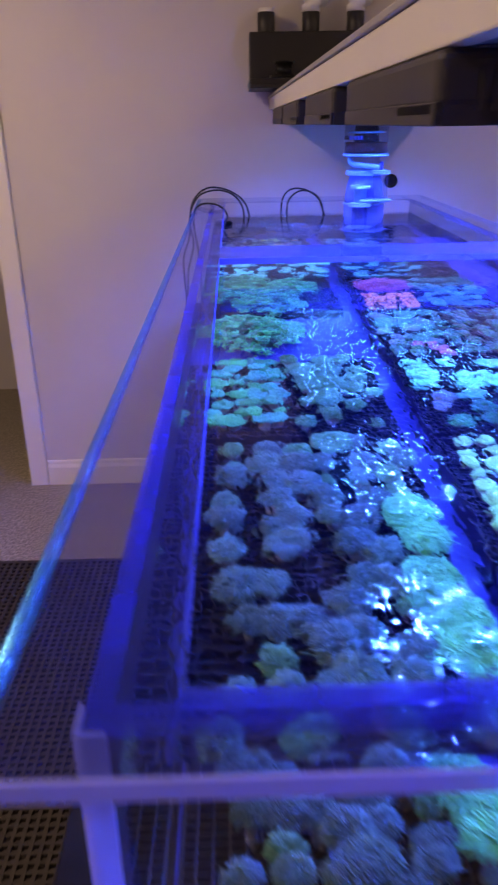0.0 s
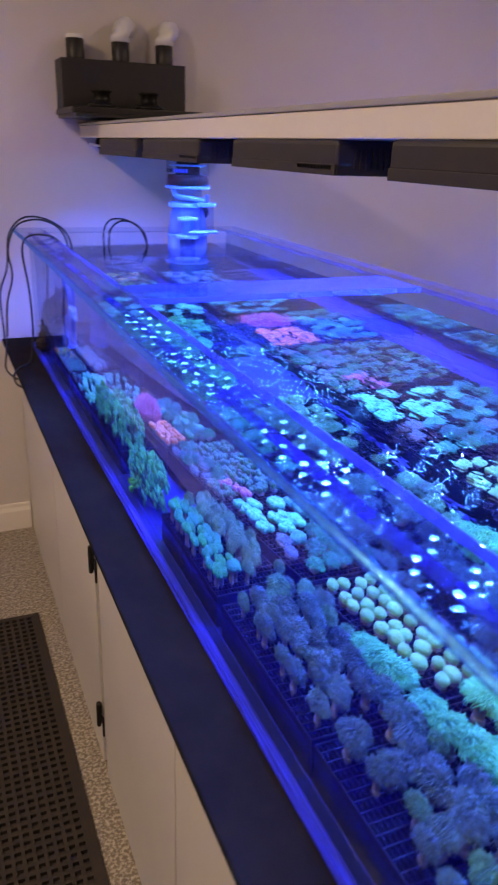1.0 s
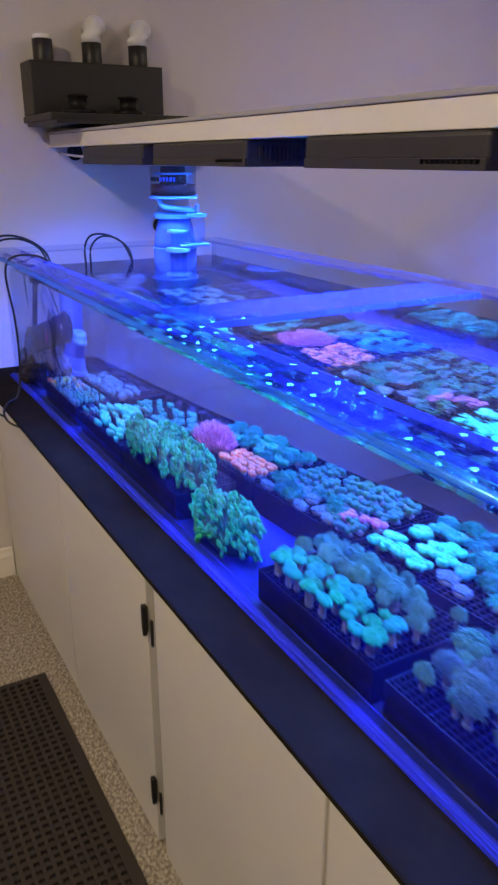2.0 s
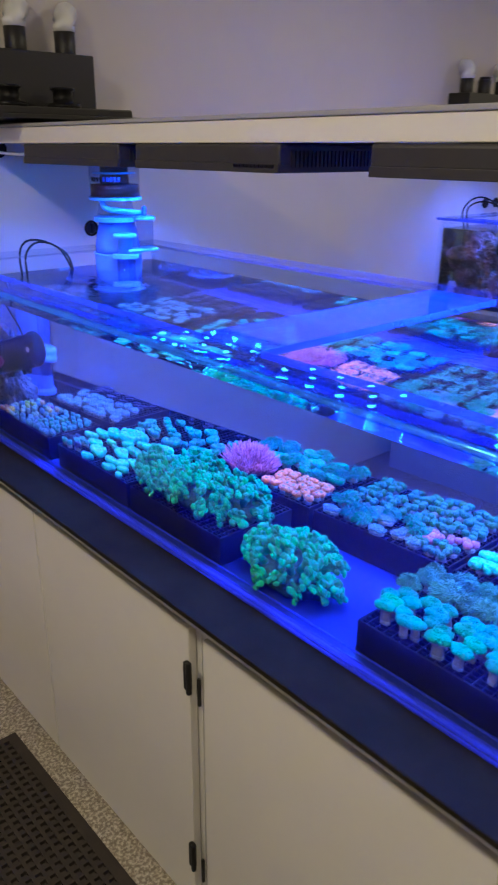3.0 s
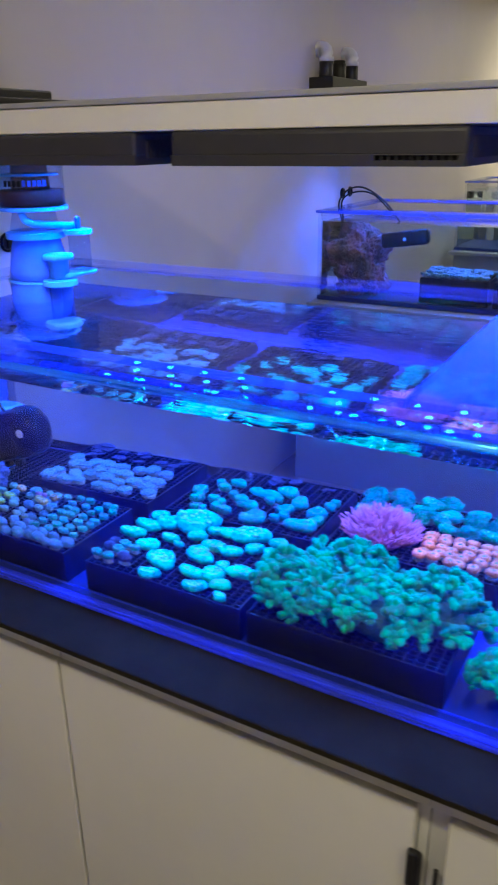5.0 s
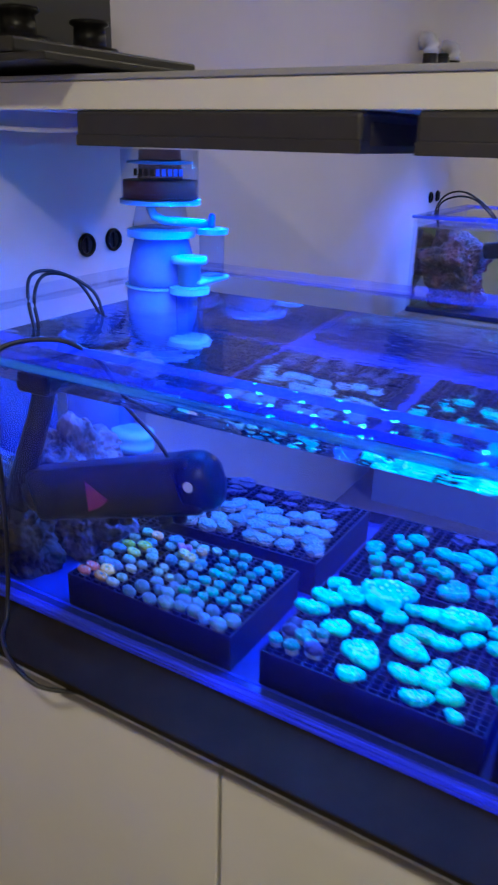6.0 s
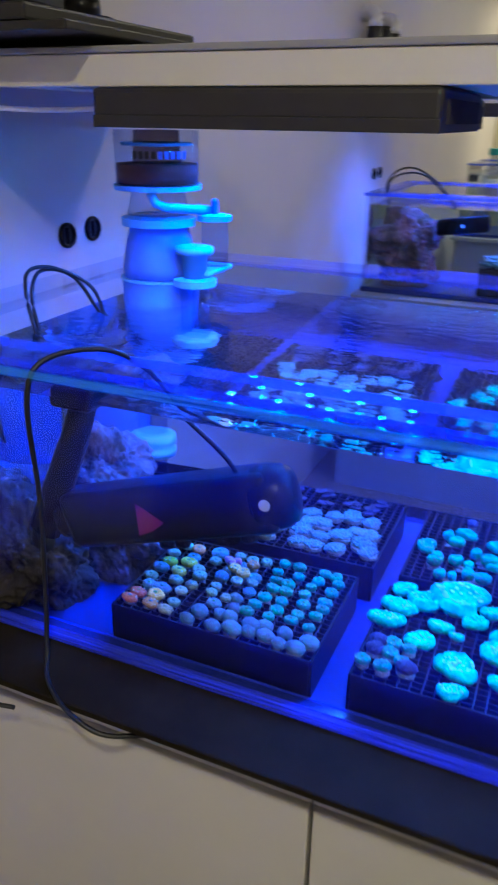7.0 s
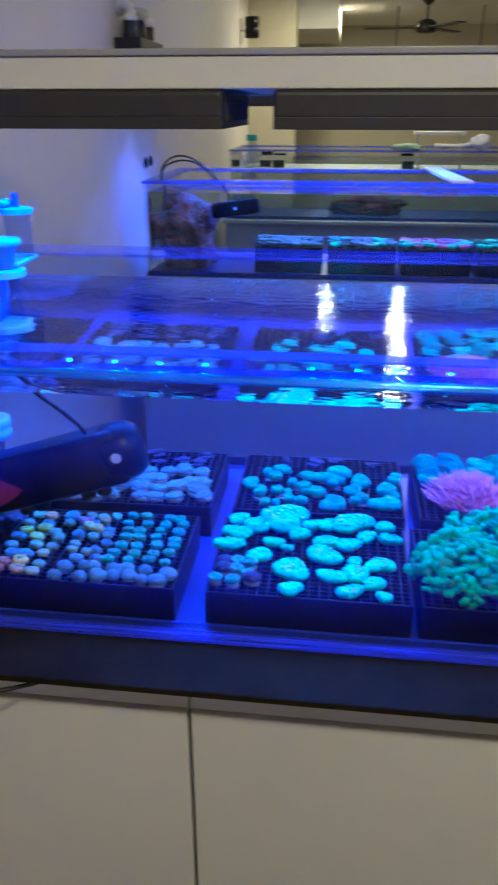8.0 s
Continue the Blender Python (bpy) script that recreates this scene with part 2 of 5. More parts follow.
SKIM_STAIN = acrylic("stained_acrylic", (0.62, 0.52, 0.52), 0.05, haze=0.10, haze_color=(0.10, 0.05, 0.03))
SKIM_DARK = mat("skimmer_sludge", (0.17, 0.03, 0.004), 0.8, vary=0.3)
BARS = mat("print_bars", (0.35, 0.34, 0.36), 0.5, vary=0.05)
BARS_BLUE = mat("print_blue", (0.05, 0.12, 0.75), 0.4, vary=0.05)
MAGENTA = mat("magenta_label", (0.24, 0.012, 0.12), 0.4, vary=0.05)
PALE = mat("pale_label", (0.55, 0.5, 0.45), 0.4, vary=0.05)
ROCK_DARK = mat("dark_rock", (0.018, 0.013, 0.01), 0.9, vary=0.5, scale=18, bump=1.0, bump_scale=45)
# bluish base and patches put the blue lamp light into the rock colour
ROCK_BLUE_LIT = mat("blue_lit_crusted_rock", (0.055, 0.05, 0.07), 0.9, vary=0.7, scale=40, bump=1.0, bump_scale=90, second=(0.11, 0.10, 0.15), second_scale=26, second_amt=0.6)
FAR_STAND = mat("far_stand_paint", (0.36, 0.36, 0.37), 0.5, vary=0.06)
FAR_WALL = mat("far_wall_paint", (0.50, 0.45, 0.33), 0.6, vary=0.03, scale=2.5)
ROCK = mat("live_rock", (0.12, 0.075, 0.06), 0.9, vary=0.7, scale=24, bump=1.0, bump_scale=60, second=(0.24, 0.10, 0.12), second_scale=9, second_amt=0.6)

# ---- mesh helpers ----


def mesh_of(bm, name, material, smooth=False):
    me = bpy.data.meshes.new(name)
    if smooth:
        for f in bm.faces:
            f.smooth = True
    bm.to_mesh(me)
    bm.free()
    me.materials.append(material)
    return me


def thing(name, label, category, group="", kind="", at=(0, 0, 0), rz=0.0):
    ob = new(name)
    ob.matrix_world = pose(*at, 0, 0, rz)
    return tagged(ob, label, category, group, kind)


def part(name, bm, material, parent, label="", smooth=False, data=None):
    ob = new(name, data or mesh_of(bm, name, material, smooth))
    ob.parent = parent
    if label:
        ob["label"] = label
    return ob


def single(name, bm, material, label, category, group="", kind="", smooth=False):
    return tagged(new(name, mesh_of(bm, name, material, smooth)), label, category, group, kind)


def box(x0, x1, y0, y1, z0, z1, bevel=0.0, seg=2, bm=None):
    own = bmesh.new()
    bmesh.ops.create_cube(own, size=1)
    for v in own.verts:
        v.co = Vector((x0 + (v.co.x + 0.5) * (x1 - x0), y0 + (v.co.y + 0.5) * (y1 - y0), z0 + (v.co.z + 0.5) * (z1 - z0)))
    if bevel:
        bmesh.ops.bevel(own, geom=own.edges[:], offset=bevel, segments=seg, affect="EDGES", profile=0.5)
    return join(bm, own)


def join(bm, own):
    if bm is None:
        return own
    me = bpy.data.meshes.new("tmp")
    own.to_mesh(me)
    own.free()
    bm.from_mesh(me)
    bpy.data.meshes.remove(me)
    return bm


def lathe(profile, seg=20, at=(0, 0, 0), bm=None, axis="z", wave=None, ring=False):
    """Turned shape from (radius, height) pairs; wave(angle, i) scales the radius; ring: an open ring, not capped."""
    bm = bm or bmesh.new()
    rings = []
    for i, (r, h) in enumerate(profile):
        row = []
        for k in range(seg):
            a = 2 * math.pi * k / seg
            rr = r * (wave(a, i) if wave else 1)
            p = (rr * math.cos(a), rr * math.sin(a), h)
            if axis == "y":
                p = (p[0], p[2], p[1])
            elif axis == "x":
                p = (p[2], p[0], p[1])
            row.append(bm.verts.new((at[0] + p[0], at[1] + p[1], at[2] + p[2])))
        rings.append(row)
    for a, b in zip(rings, rings[1:] + ([rings[0]] if ring else [])):
        for k in range(seg):
            bm.faces.new((a[k], a[(k + 1) % seg], b[(k + 1) % seg], b[k]))
    if not ring:
        bm.faces.new(rings[0][::-1])
        bm.faces.new(rings[-1])
    return bm


def tube(points, radii, sides=8, bm=None):
    """Round rod through points."""
    bm = bm or bmesh.new()
    pts = [Vector(p) for p in points]
    if isinstance(radii, (int, float)):
        radii = [radii] * len(pts)
    rings = []
    up = Vector((0.13, 0.31, 0.94))
    for i, p in enumerate(pts):
        d = (pts[min(i + 1, len(pts) - 1)] - pts[max(i - 1, 0)]).normalized()
        u = d.cross(up)
        if u.length < 0.05:
            u = d.cross(Vector((1, 0, 0)))
        u.normalize()
        w = d.cross(u)
        rings.append([bm.verts.new(p + radii[i] * (math.cos(2 * math.pi * k / sides) * u + math.sin(2 * math.pi * k / sides) * w)) for k in range(sides)])
    for a, b in zip(rings, rings[1:]):
        for k in range(sides):
            bm.faces.new((a[k], a[(k + 1) % sides], b[(k + 1) % sides], b[k]))
    bm.faces.new(rings[0][::-1])
    bm.faces.new(rings[-1])
    return bm


def smooth_path(points, n=6):
    """Catmull-Rom through points."""
    p = [Vector(q) for q in points]
    p = [2 * p[0] - p[1]] + p + [2 * p[-1] - p[-2]]
    out = []
    for i in range(1, len(p) - 2):
        for k in range(n):
            t = k / n
            a, b, c, d = p[i - 1:i + 3]
            out.append(0.5 * (2 * b + (c - a) * t + (2 * a - 5 * b + 4 * c - d) * t * t + (3 * b - a - 3 * c + d) * t ** 3))
    out.append(p[-2])
    return out


def lump(bm, at, r, squash=(1, 1, 1), rough=0.2, freq=2.0, sub=2, seed=0.0):
    own = bmesh.new()
    bmesh.ops.create_icosphere(own, subdivisions=sub, radius=1)
    for v in own.verts:
        n = v.co.normalized()
        k = 1 + rough * noise.noise(n * freq + Vector((seed, seed * 1.7, -seed)))
        if sub > 2:
            k += 0.35 * rough * noise.noise(n * freq * 4 + Vector((seed, 0, 0)))
        v.co = Vector((at[0] + n.x * r * k * squash[0], at[1] + n.y * r * k * squash[1], at[2] + n.z * r * k * squash[2]))
    return join(bm, own)

# ---- the room ----
X0, X1, Y0, Y1 = -2.4, 11.2, -2.2, 3.2
single("floor", box(X0, X1, Y0, Y1 + 0.1, -0.1, 0.0), CONCRETE, "speckled grey-beige epoxy floor", "floor", kind="structure")
single("ceiling", box(X0 - 0.1, X1 + 0.1, Y0 - 0.1, Y1 + 0.1, CEIL, CEIL + 0.1), CEILING, "plain painted ceiling with round downlights", "ceiling", kind="structure")
DOOR_X0, DOOR_X1, DOOR_H = -1.72, -0.87, 2.05
bm = box(DOOR_X1, X1, Y1, Y1 + 0.12, 0, CEIL)
box(X0, DOOR_X0, Y1, Y1 + 0.12, 0, CEIL, bm=bm)
box(DOOR_X0, DOOR_X1, Y1, Y1 + 0.12, DOOR_H, CEIL, bm=bm)
single("wall_north", bm, WALL, "smooth warm grey painted wall behind the tanks", "wall", kind="structure")
single("wall_south", box(X0, X1, Y0 - 0.12, Y0, 0, CEIL), WALL, "plain warm grey painted wall", "wall", kind="structure")
single("wall_west", box(X0 - 0.12, X0, Y0 - 0.12, Y1 + 0.12, 0, CEIL), WALL, "plain warm grey painted wall", "wall", kind="structure")
single("wall_east", box(X1, X1 + 0.12, Y0 - 0.12, Y1 + 0.12, 0, CEIL), FAR_WALL, "far beige painted wall of the room", "wall", kind="structure")
# hall behind the doorway
single("hall_wall", box(-2.4, 0.2, 4.6, 4.7, -0.1, CEIL), WALL, "dim wall of the hall beyond the doorway", "wall", kind="structure")
single("hall_floor", box(-2.4, 0.2, Y1 + 0.1, 4.6, -0.1, 0.0), CONCRETE, "dim hall floor beyond the doorway", "floor", kind="structure")
single("hall_ceiling", box(-2.4, 0.2, Y1 + 0.1, 4.7, CEIL, CEIL + 0.1), CEILING, "plain hall ceiling", "ceiling", kind="structure")


def molded(x0, x1, z1, y, d):
    """Skirting board with a stepped top, its face towards -y."""
    bm = bmesh.new()
    prof = [(0, 0), (-d, 0), (-d, z1 * 0.72), (-d * 0.8, z1 * 0.78), (-d * 0.55, z1 * 0.86), (-d * 0.5, z1 * 0.95), (-d * 0.3, z1), (0, z1)]
    a = [bm.verts.new((x0, y + p, z)) for p, z in prof]
    b = [bm.verts.new((x1, y + p, z)) for p, z in prof]
    for i in range(len(prof)):
        j = (i + 1) % len(prof)
        bm.faces.new((a[i], a[j], b[j], b[i]))
    bm.faces.new(a[::-1])
    bm.faces.new(b)
    bmesh.ops.recalc_face_normals(bm, faces=bm.faces[:])
    return bm


single("baseboard", molded(DOOR_X1 + 0.075, -0.045, 0.121, Y1, 0.014), TRIM, "white painted baseboard with a stepped top", "baseboard", kind="structure")
bm = box(DOOR_X1 - 0.008, DOOR_X1 + 0.072, Y1 - 0.018, Y1, 0, DOOR_H + 0.07, 0.003)
box(DOOR_X0 - 0.072, DOOR_X0 + 0.008, Y1 - 0.018, Y1, 0, DOOR_H + 0.07, 0.003, bm=bm)
box(DOOR_X0 + 0.008, DOOR_X1 - 0.008, Y1 - 0.018, Y1, DOOR_H - 0.008, DOOR_H + 0.07, 0.003, bm=bm)
single("door_casing_trim", bm, TRIM, "white painted casing round the open doorway", "door casing", kind="structure")

for i, (lx, ly) in enumerate(DOWNLIGHTS):
    dl = thing("downlight", "round recessed ceiling downlight, lit warm white", "ceiling light", "downlights", at=(lx, ly, CEIL))
    part("trim_ring", lathe([(0.075, 0.0), (0.098, 0.0), (0.098, -0.006), (0.078, -0.010), (0.075, -0.006)], 28, ring=True), TRIM, dl, "white ring")
    part("lens", lathe([(0.074, -0.001), (0.074, -0.004)], 28), LED_WHITE, dl, "glowing lens")

# floor mat of rubber with a square pierced pattern
mat_thing = thing("floor_mat", "black pierced rubber anti-fatigue mat on the floor", "floor mat")
MX0, MX1, MY0, MY1 = -1.02, -0.114, 0.62, 2.506
bm = box(MX0, MX1, MY0, MY0 + 0.03, 0.0005, 0.012)
box(MX0, MX1, MY1 - 0.02, MY1, 0.0005, 0.012, bm=bm)
box(MX0, MX0 + 0.02, MY0 + 0.03, MY1 - 0.02, 0.0005, 0.012, bm=bm)
box(MX1 - 0.02, MX1, MY0 + 0.03, MY1 - 0.02, 0.0005, 0.012, bm=bm)
part("border", bm, MAT_RUBBER, mat_thing)


def slabs(boxes):
    """Many plain boxes as one mesh."""
    vs, fs = [], []
    for x0, x1, y0, y1, z0, z1 in boxes:
        n = len(vs)
        vs += [(x, y, z) for x in (x0, x1) for y in (y0, y1) for z in (z0, z1)]
        fs += [[n + q for q in f] for f in ((0, 1, 3, 2), (4, 6, 7, 5), (0, 4, 5, 1), (2, 3, 7, 6), (0, 2, 6, 4), (1, 5, 7, 3))]
    me = bpy.data.meshes.new("slabs")
    me.from_pydata(vs, [], fs)
    return me


PITCH = 0.0245
bars = []
x = MX0 + 0.02
while x < MX1 - 0.025:
    bars.append((x, x + 0.0095, MY0 + 0.03, MY1 - 0.02, 0.0008, 0.0115))
    x += PITCH
y = MY0 + 0.03
while y < MY1 - 0.025:
    bars.append((MX0 + 0.02, MX1 - 0.02, y, y + 0.0095, 0.0006, 0.0105))
    y += PITCH
me = slabs(bars)
me.materials.append(MAT_RUBBER)
tagged(part("lattice", None, None, mat_thing, data=me), kind="stuff")
# dark sheet added under the lattice for the shade in its holes
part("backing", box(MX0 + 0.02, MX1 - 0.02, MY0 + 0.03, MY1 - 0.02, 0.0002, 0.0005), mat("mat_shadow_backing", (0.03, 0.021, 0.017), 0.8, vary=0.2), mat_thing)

# ---- cabinet and deck ----
CFX = -0.038
CAB_Y0, CAB_Y1 = 0.34, 3.19
bounds = [CAB_Y0, 1.085, 1.722, 2.371, CAB_Y1]
for i, (a, b) in enumerate(zip(bounds, bounds[1:])):
    cab = thing("cabinet", "cream painted aquarium stand cabinet with a flat door", "cabinet", "stand cabinets")
    bm = box(CFX + 0.012, 0.80, a + 0.001, b - 0.001, 0.0, 0.8355)
    part("body", bm, CARCASS, cab)
    part("rail", box(CFX, CFX + 0.011, a + 0.001, b - 0.001, 0.7545, 0.8355, 0.001), CARCASS, cab)
    if i == 1:
        spans = [(a + 0.004, b - 0.028)]
    elif i == 2:
        spans = [(a + 0.016, b - 0.003)]
    elif i == 3:
        spans = [(a + 0.003, b - 0.204)]
    else:
        spans = [(a + 0.02, b - 0.004)]
    for s0, s1 in spans:
        d = part("door", box(CFX - 0.008, CFX + 0.011, s0, s1, 0.012, 0.752, 0.0025), DOOR, cab, "flat cream painted door")
    if i == 3:
        part("stile", box(CFX - 0.003, CFX + 0.011, b - 0.197, b - 0.002, 0.0, 0.7535, 0.001), DOOR, cab)
    if i in (1, 2):
        for hz in (0.65, 0.183):
            hy = 1.735 if i == 2 else 1.703
            hb = box(CFX - 0.020, CFX - 0.0085, hy - 0.008, hy + 0.008, hz - 0.032, hz + 0.032, 0.003) if i == 2 else box(CFX - 0.014, CFX - 0.0085, hy - 0.0035, hy + 0.0035, hz - 0.052, hz + 0.012, 0.0015)
            if i == 2:
                lathe([(0.0045, -0.036), (0.0055, -0.034), (0.0055, 0.034), (0.0045, 0.036)], 10, (CFX - 0.018, hy - 0.008, hz), hb)
            part("hinge", hb, BLACK_METAL, cab, "black hinge")
deck = thing("ledge", "black laminate deck that juts out under the tank", "ledge")
part("deck_board", box(-0.0995, 0.86, 0.26, 3.192, 0.8365, 0.846, 0.001), LEDGE, deck)
part("edge_band", box(-0.1010, -0.0997, 0.26, 3.192, 0.8365, 0.8455), LEDGE, deck, "black laminate edge strip")

# ---- the long tank ----
TY0, TY1, TXB = 0.285, 3.07, 0.797
ZB, ZT, ZW = 0.857, 1.267, 1.222
PX0, PX1, EY0, EY1 = 0.012, 0.0265, 0.318, 3.052
tank = thing("aquarium", "long clear acrylic coral tank with a braced rim, lit blue", "aquarium")
part("floor_panel", box(PX0, TXB, EY0, EY1, 0.8475, ZB), TANK_FLOOR, tank, "acrylic floor panel")
part("front_panel", box(PX0, PX1, EY0 + 0.02, EY1 - 0.02, ZB + 0.0002, ZT - 0.006), FRONT_SHEET, tank)
part("panel_top_edge", box(PX0, PX1, EY0 + 0.02, EY1 - 0.02, ZT - 0.0055, ZT - 0.0002), EDGE_SOFT, tank, "glowing glued top edge")
part("back_panel", box(TXB - 0.019, TXB, EY0 + 0.02, EY1 - 0.02, ZB + 0.0002, ZT), BACK_SHEET, tank)
part("end_panel", box(PX0, TXB, EY0, EY0 + 0.0195, ZB + 0.0002, ZT - 0.006), SHEET, tank)
part("panel_top_edge", box(PX0, TXB, EY0, EY0 + 0.0195, ZT - 0.0055, ZT - 0.0002), EDGE_SOFT, tank, "glowing glued top edge")
part("end_panel", box(PX0, TXB, EY1 - 0.0195, EY1, ZB + 0.0002, ZT), SHEET, tank)
# the floor panel's edge juts out; its blue glow is put into the strips' colour
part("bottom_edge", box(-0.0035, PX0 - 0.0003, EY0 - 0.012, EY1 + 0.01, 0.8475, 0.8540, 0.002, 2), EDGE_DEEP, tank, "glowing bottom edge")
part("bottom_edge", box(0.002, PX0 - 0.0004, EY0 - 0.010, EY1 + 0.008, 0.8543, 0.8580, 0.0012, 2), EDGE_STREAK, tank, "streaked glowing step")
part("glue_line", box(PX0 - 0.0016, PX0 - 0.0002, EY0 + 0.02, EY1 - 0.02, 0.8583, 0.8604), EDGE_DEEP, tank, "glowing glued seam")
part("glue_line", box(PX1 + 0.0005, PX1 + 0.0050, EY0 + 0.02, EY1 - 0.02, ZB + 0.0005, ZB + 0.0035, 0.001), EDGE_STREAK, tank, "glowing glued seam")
FX0, FX1 = -0.030, TXB + 0.035
FIX, BIX = 0.062, 0.758
FZ0, FZ1 = ZT + 0.0005, ZT + 0.0125
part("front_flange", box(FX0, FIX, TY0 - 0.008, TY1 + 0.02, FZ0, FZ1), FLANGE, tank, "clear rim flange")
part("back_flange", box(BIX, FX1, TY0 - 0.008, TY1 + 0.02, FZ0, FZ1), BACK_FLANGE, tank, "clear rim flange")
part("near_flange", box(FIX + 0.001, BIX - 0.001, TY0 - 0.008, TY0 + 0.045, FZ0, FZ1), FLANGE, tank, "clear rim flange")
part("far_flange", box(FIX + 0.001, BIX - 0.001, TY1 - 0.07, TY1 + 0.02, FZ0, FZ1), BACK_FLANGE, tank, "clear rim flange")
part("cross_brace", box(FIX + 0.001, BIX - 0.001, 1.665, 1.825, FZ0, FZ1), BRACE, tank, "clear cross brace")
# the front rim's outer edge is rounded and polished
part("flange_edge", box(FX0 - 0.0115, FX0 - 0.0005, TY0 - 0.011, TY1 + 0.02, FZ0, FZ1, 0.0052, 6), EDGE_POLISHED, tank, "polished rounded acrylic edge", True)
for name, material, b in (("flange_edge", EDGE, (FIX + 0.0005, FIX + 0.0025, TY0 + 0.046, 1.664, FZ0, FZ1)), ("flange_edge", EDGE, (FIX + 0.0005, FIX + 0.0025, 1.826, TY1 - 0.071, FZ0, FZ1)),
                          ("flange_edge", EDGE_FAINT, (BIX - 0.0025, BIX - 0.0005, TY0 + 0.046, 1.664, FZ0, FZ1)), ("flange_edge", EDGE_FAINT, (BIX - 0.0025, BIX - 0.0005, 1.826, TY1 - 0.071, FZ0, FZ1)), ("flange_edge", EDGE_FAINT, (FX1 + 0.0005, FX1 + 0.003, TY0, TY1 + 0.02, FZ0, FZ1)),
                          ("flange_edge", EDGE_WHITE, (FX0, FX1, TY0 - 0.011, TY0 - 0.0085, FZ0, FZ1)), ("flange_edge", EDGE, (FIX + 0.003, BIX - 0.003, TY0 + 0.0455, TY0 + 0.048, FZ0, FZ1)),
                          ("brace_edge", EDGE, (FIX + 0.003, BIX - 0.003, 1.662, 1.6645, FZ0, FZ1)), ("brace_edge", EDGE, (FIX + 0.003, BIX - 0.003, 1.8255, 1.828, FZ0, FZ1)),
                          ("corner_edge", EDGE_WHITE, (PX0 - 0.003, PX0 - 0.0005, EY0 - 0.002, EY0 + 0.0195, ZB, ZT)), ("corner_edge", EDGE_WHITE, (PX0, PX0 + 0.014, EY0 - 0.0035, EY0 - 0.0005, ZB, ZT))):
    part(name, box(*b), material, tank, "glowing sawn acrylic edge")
w = single("water", box(PX1 + 0.0003, TXB - 0.0195, EY0 + 0.02, EY1 - 0.02, ZB - 0.008, ZW), WATER, "clear rippled tank water lit deep blue", "water", kind="structure")
w.visible_shadow = False

# ---- hanging beam with lamps ----
BX0, BX1, BZ0, BZ1 = 0.245, 0.88, 1.594, 1.6345
beam = thing("light_beam", "long cream painted shelf beam that carries the tank lamps", "shelf beam")
part("front_board", box(BX0, BX0 + 0.02, -1.2, Y1 - 0.001, BZ0, BZ1, 0.002), BEAM, beam)
part("back_board", box(BX1 - 0.02, BX1, -1.2, Y1 - 0.001, BZ0, BZ1, 0.002), BEAM, beam)
part("top_board", box(BX0 - 0.004, BX1 + 0.004, -1.2, Y1 - 0.001, BZ1 + 0.0005, BZ1 + 0.0092, 0.002), BEAM_TOP, beam, "grey edged top board")
for yy in (3.0, 2.32, 1.72, 1.12, 0.45, -0.3):
    part("cross_board", box(BX0 + 0.021, BX1 - 0.021, yy - 0.04, yy + 0.04, BZ0 + 0.002, BZ1 - 0.001, 0.001), BEAM, beam)


LAMP_W = 0.305
LED_MESH = mesh_of(lathe([(0.0060, 0.0098), (0.0060, 0.0090)], 12), "led", LED)
RIM_MESH = mesh_of(lathe([(0.0063, 0.0098), (0.0125, 0.0098), (0.0110, 0.0044), (0.0093, 0.0044)], 12, ring=True), "rim", BLACK)
DOME_MESH = mesh_of(lathe([(0.0090, 0.0043), (0.0086, 0.0032), (0.0066, 0.0020), (0.0030, 0.0013)], 12), "lens_dome", LED_DOME, True)


def lamp_fixture(y0, y1, logo=True, x=0.24):
    lam = thing("led_lamp", "flat dark grey LED aquarium lamp, blue LEDs lit", "aquarium light", "tank lamps", at=(x, y0, 1.543))
    L, W, H = y1 - y0, LAMP_W, 0.050
    part("housing", box(0, W, 0, L, 0.0105, H, 0.007, 3), LAMP_BODY, lam)
    part("face_lip", box(-0.0012, 0.003, 0.001, L - 0.001, 0.0, 0.016, 0.001), LAMP_BODY, lam)
    part("face_lip", box(W - 0.003, W, 0.001, L - 0.001, 0.0, 0.016, 0.001), LAMP_BODY, lam)
    for e0 in (0.001, L - 0.004):
        part("face_lip", box(0.0035, W - 0.0035, e0, e0 + 0.003, 0.0, 0.016, 0.001), LAMP_BODY, lam)
    fins = [(0.03 + k * 0.0105, 0.034 + k * 0.0105, -0.003, 0.0, 0.010, H - 0.012) for k in range(int((W - 0.06) / 0.0105))]
    me = slabs(fins)
    me.materials.append(LAMP_BODY)
    tagged(part("heat_sink", None, None, lam, data=me), kind="stuff")
    for i in range(4):
        for j in range(4):
            px, py = 0.055 + j * 0.0635, 0.05 + (i + (0.42 if j % 2 else 0.0)) * (L - 0.1) / 3.42
            led = part("led", None, None, lam, "lit blue LED lens", data=LED_MESH)
            led.location = (px, py, 0)
            part("rim", None, None, led, data=RIM_MESH)
            part("lens_dome", None, None, led, data=DOME_MESH)
    for k in range(11 if logo else 0):
            part("logo_bar", box(-0.0012, -0.0003, 0.012 + k * 0.0105, 0.0205 + k * 0.0105, 0.008, 0.0145), BARS, lam, "pale logo shape")
    for cy in (0.1, L - 0.1):
        part("hanger", box(W * 0.35, W * 0.65, cy - 0.008, cy + 0.008, H - 0.001, H + 0.002), BLACK_METAL, lam)
    return lam


for a, b in ((1.82, 2.283), (1.193, 1.613), (0.60, 1.05)):
    lamp_fixture(a, b)
lamp_fixture(2.352, 2.832, False)
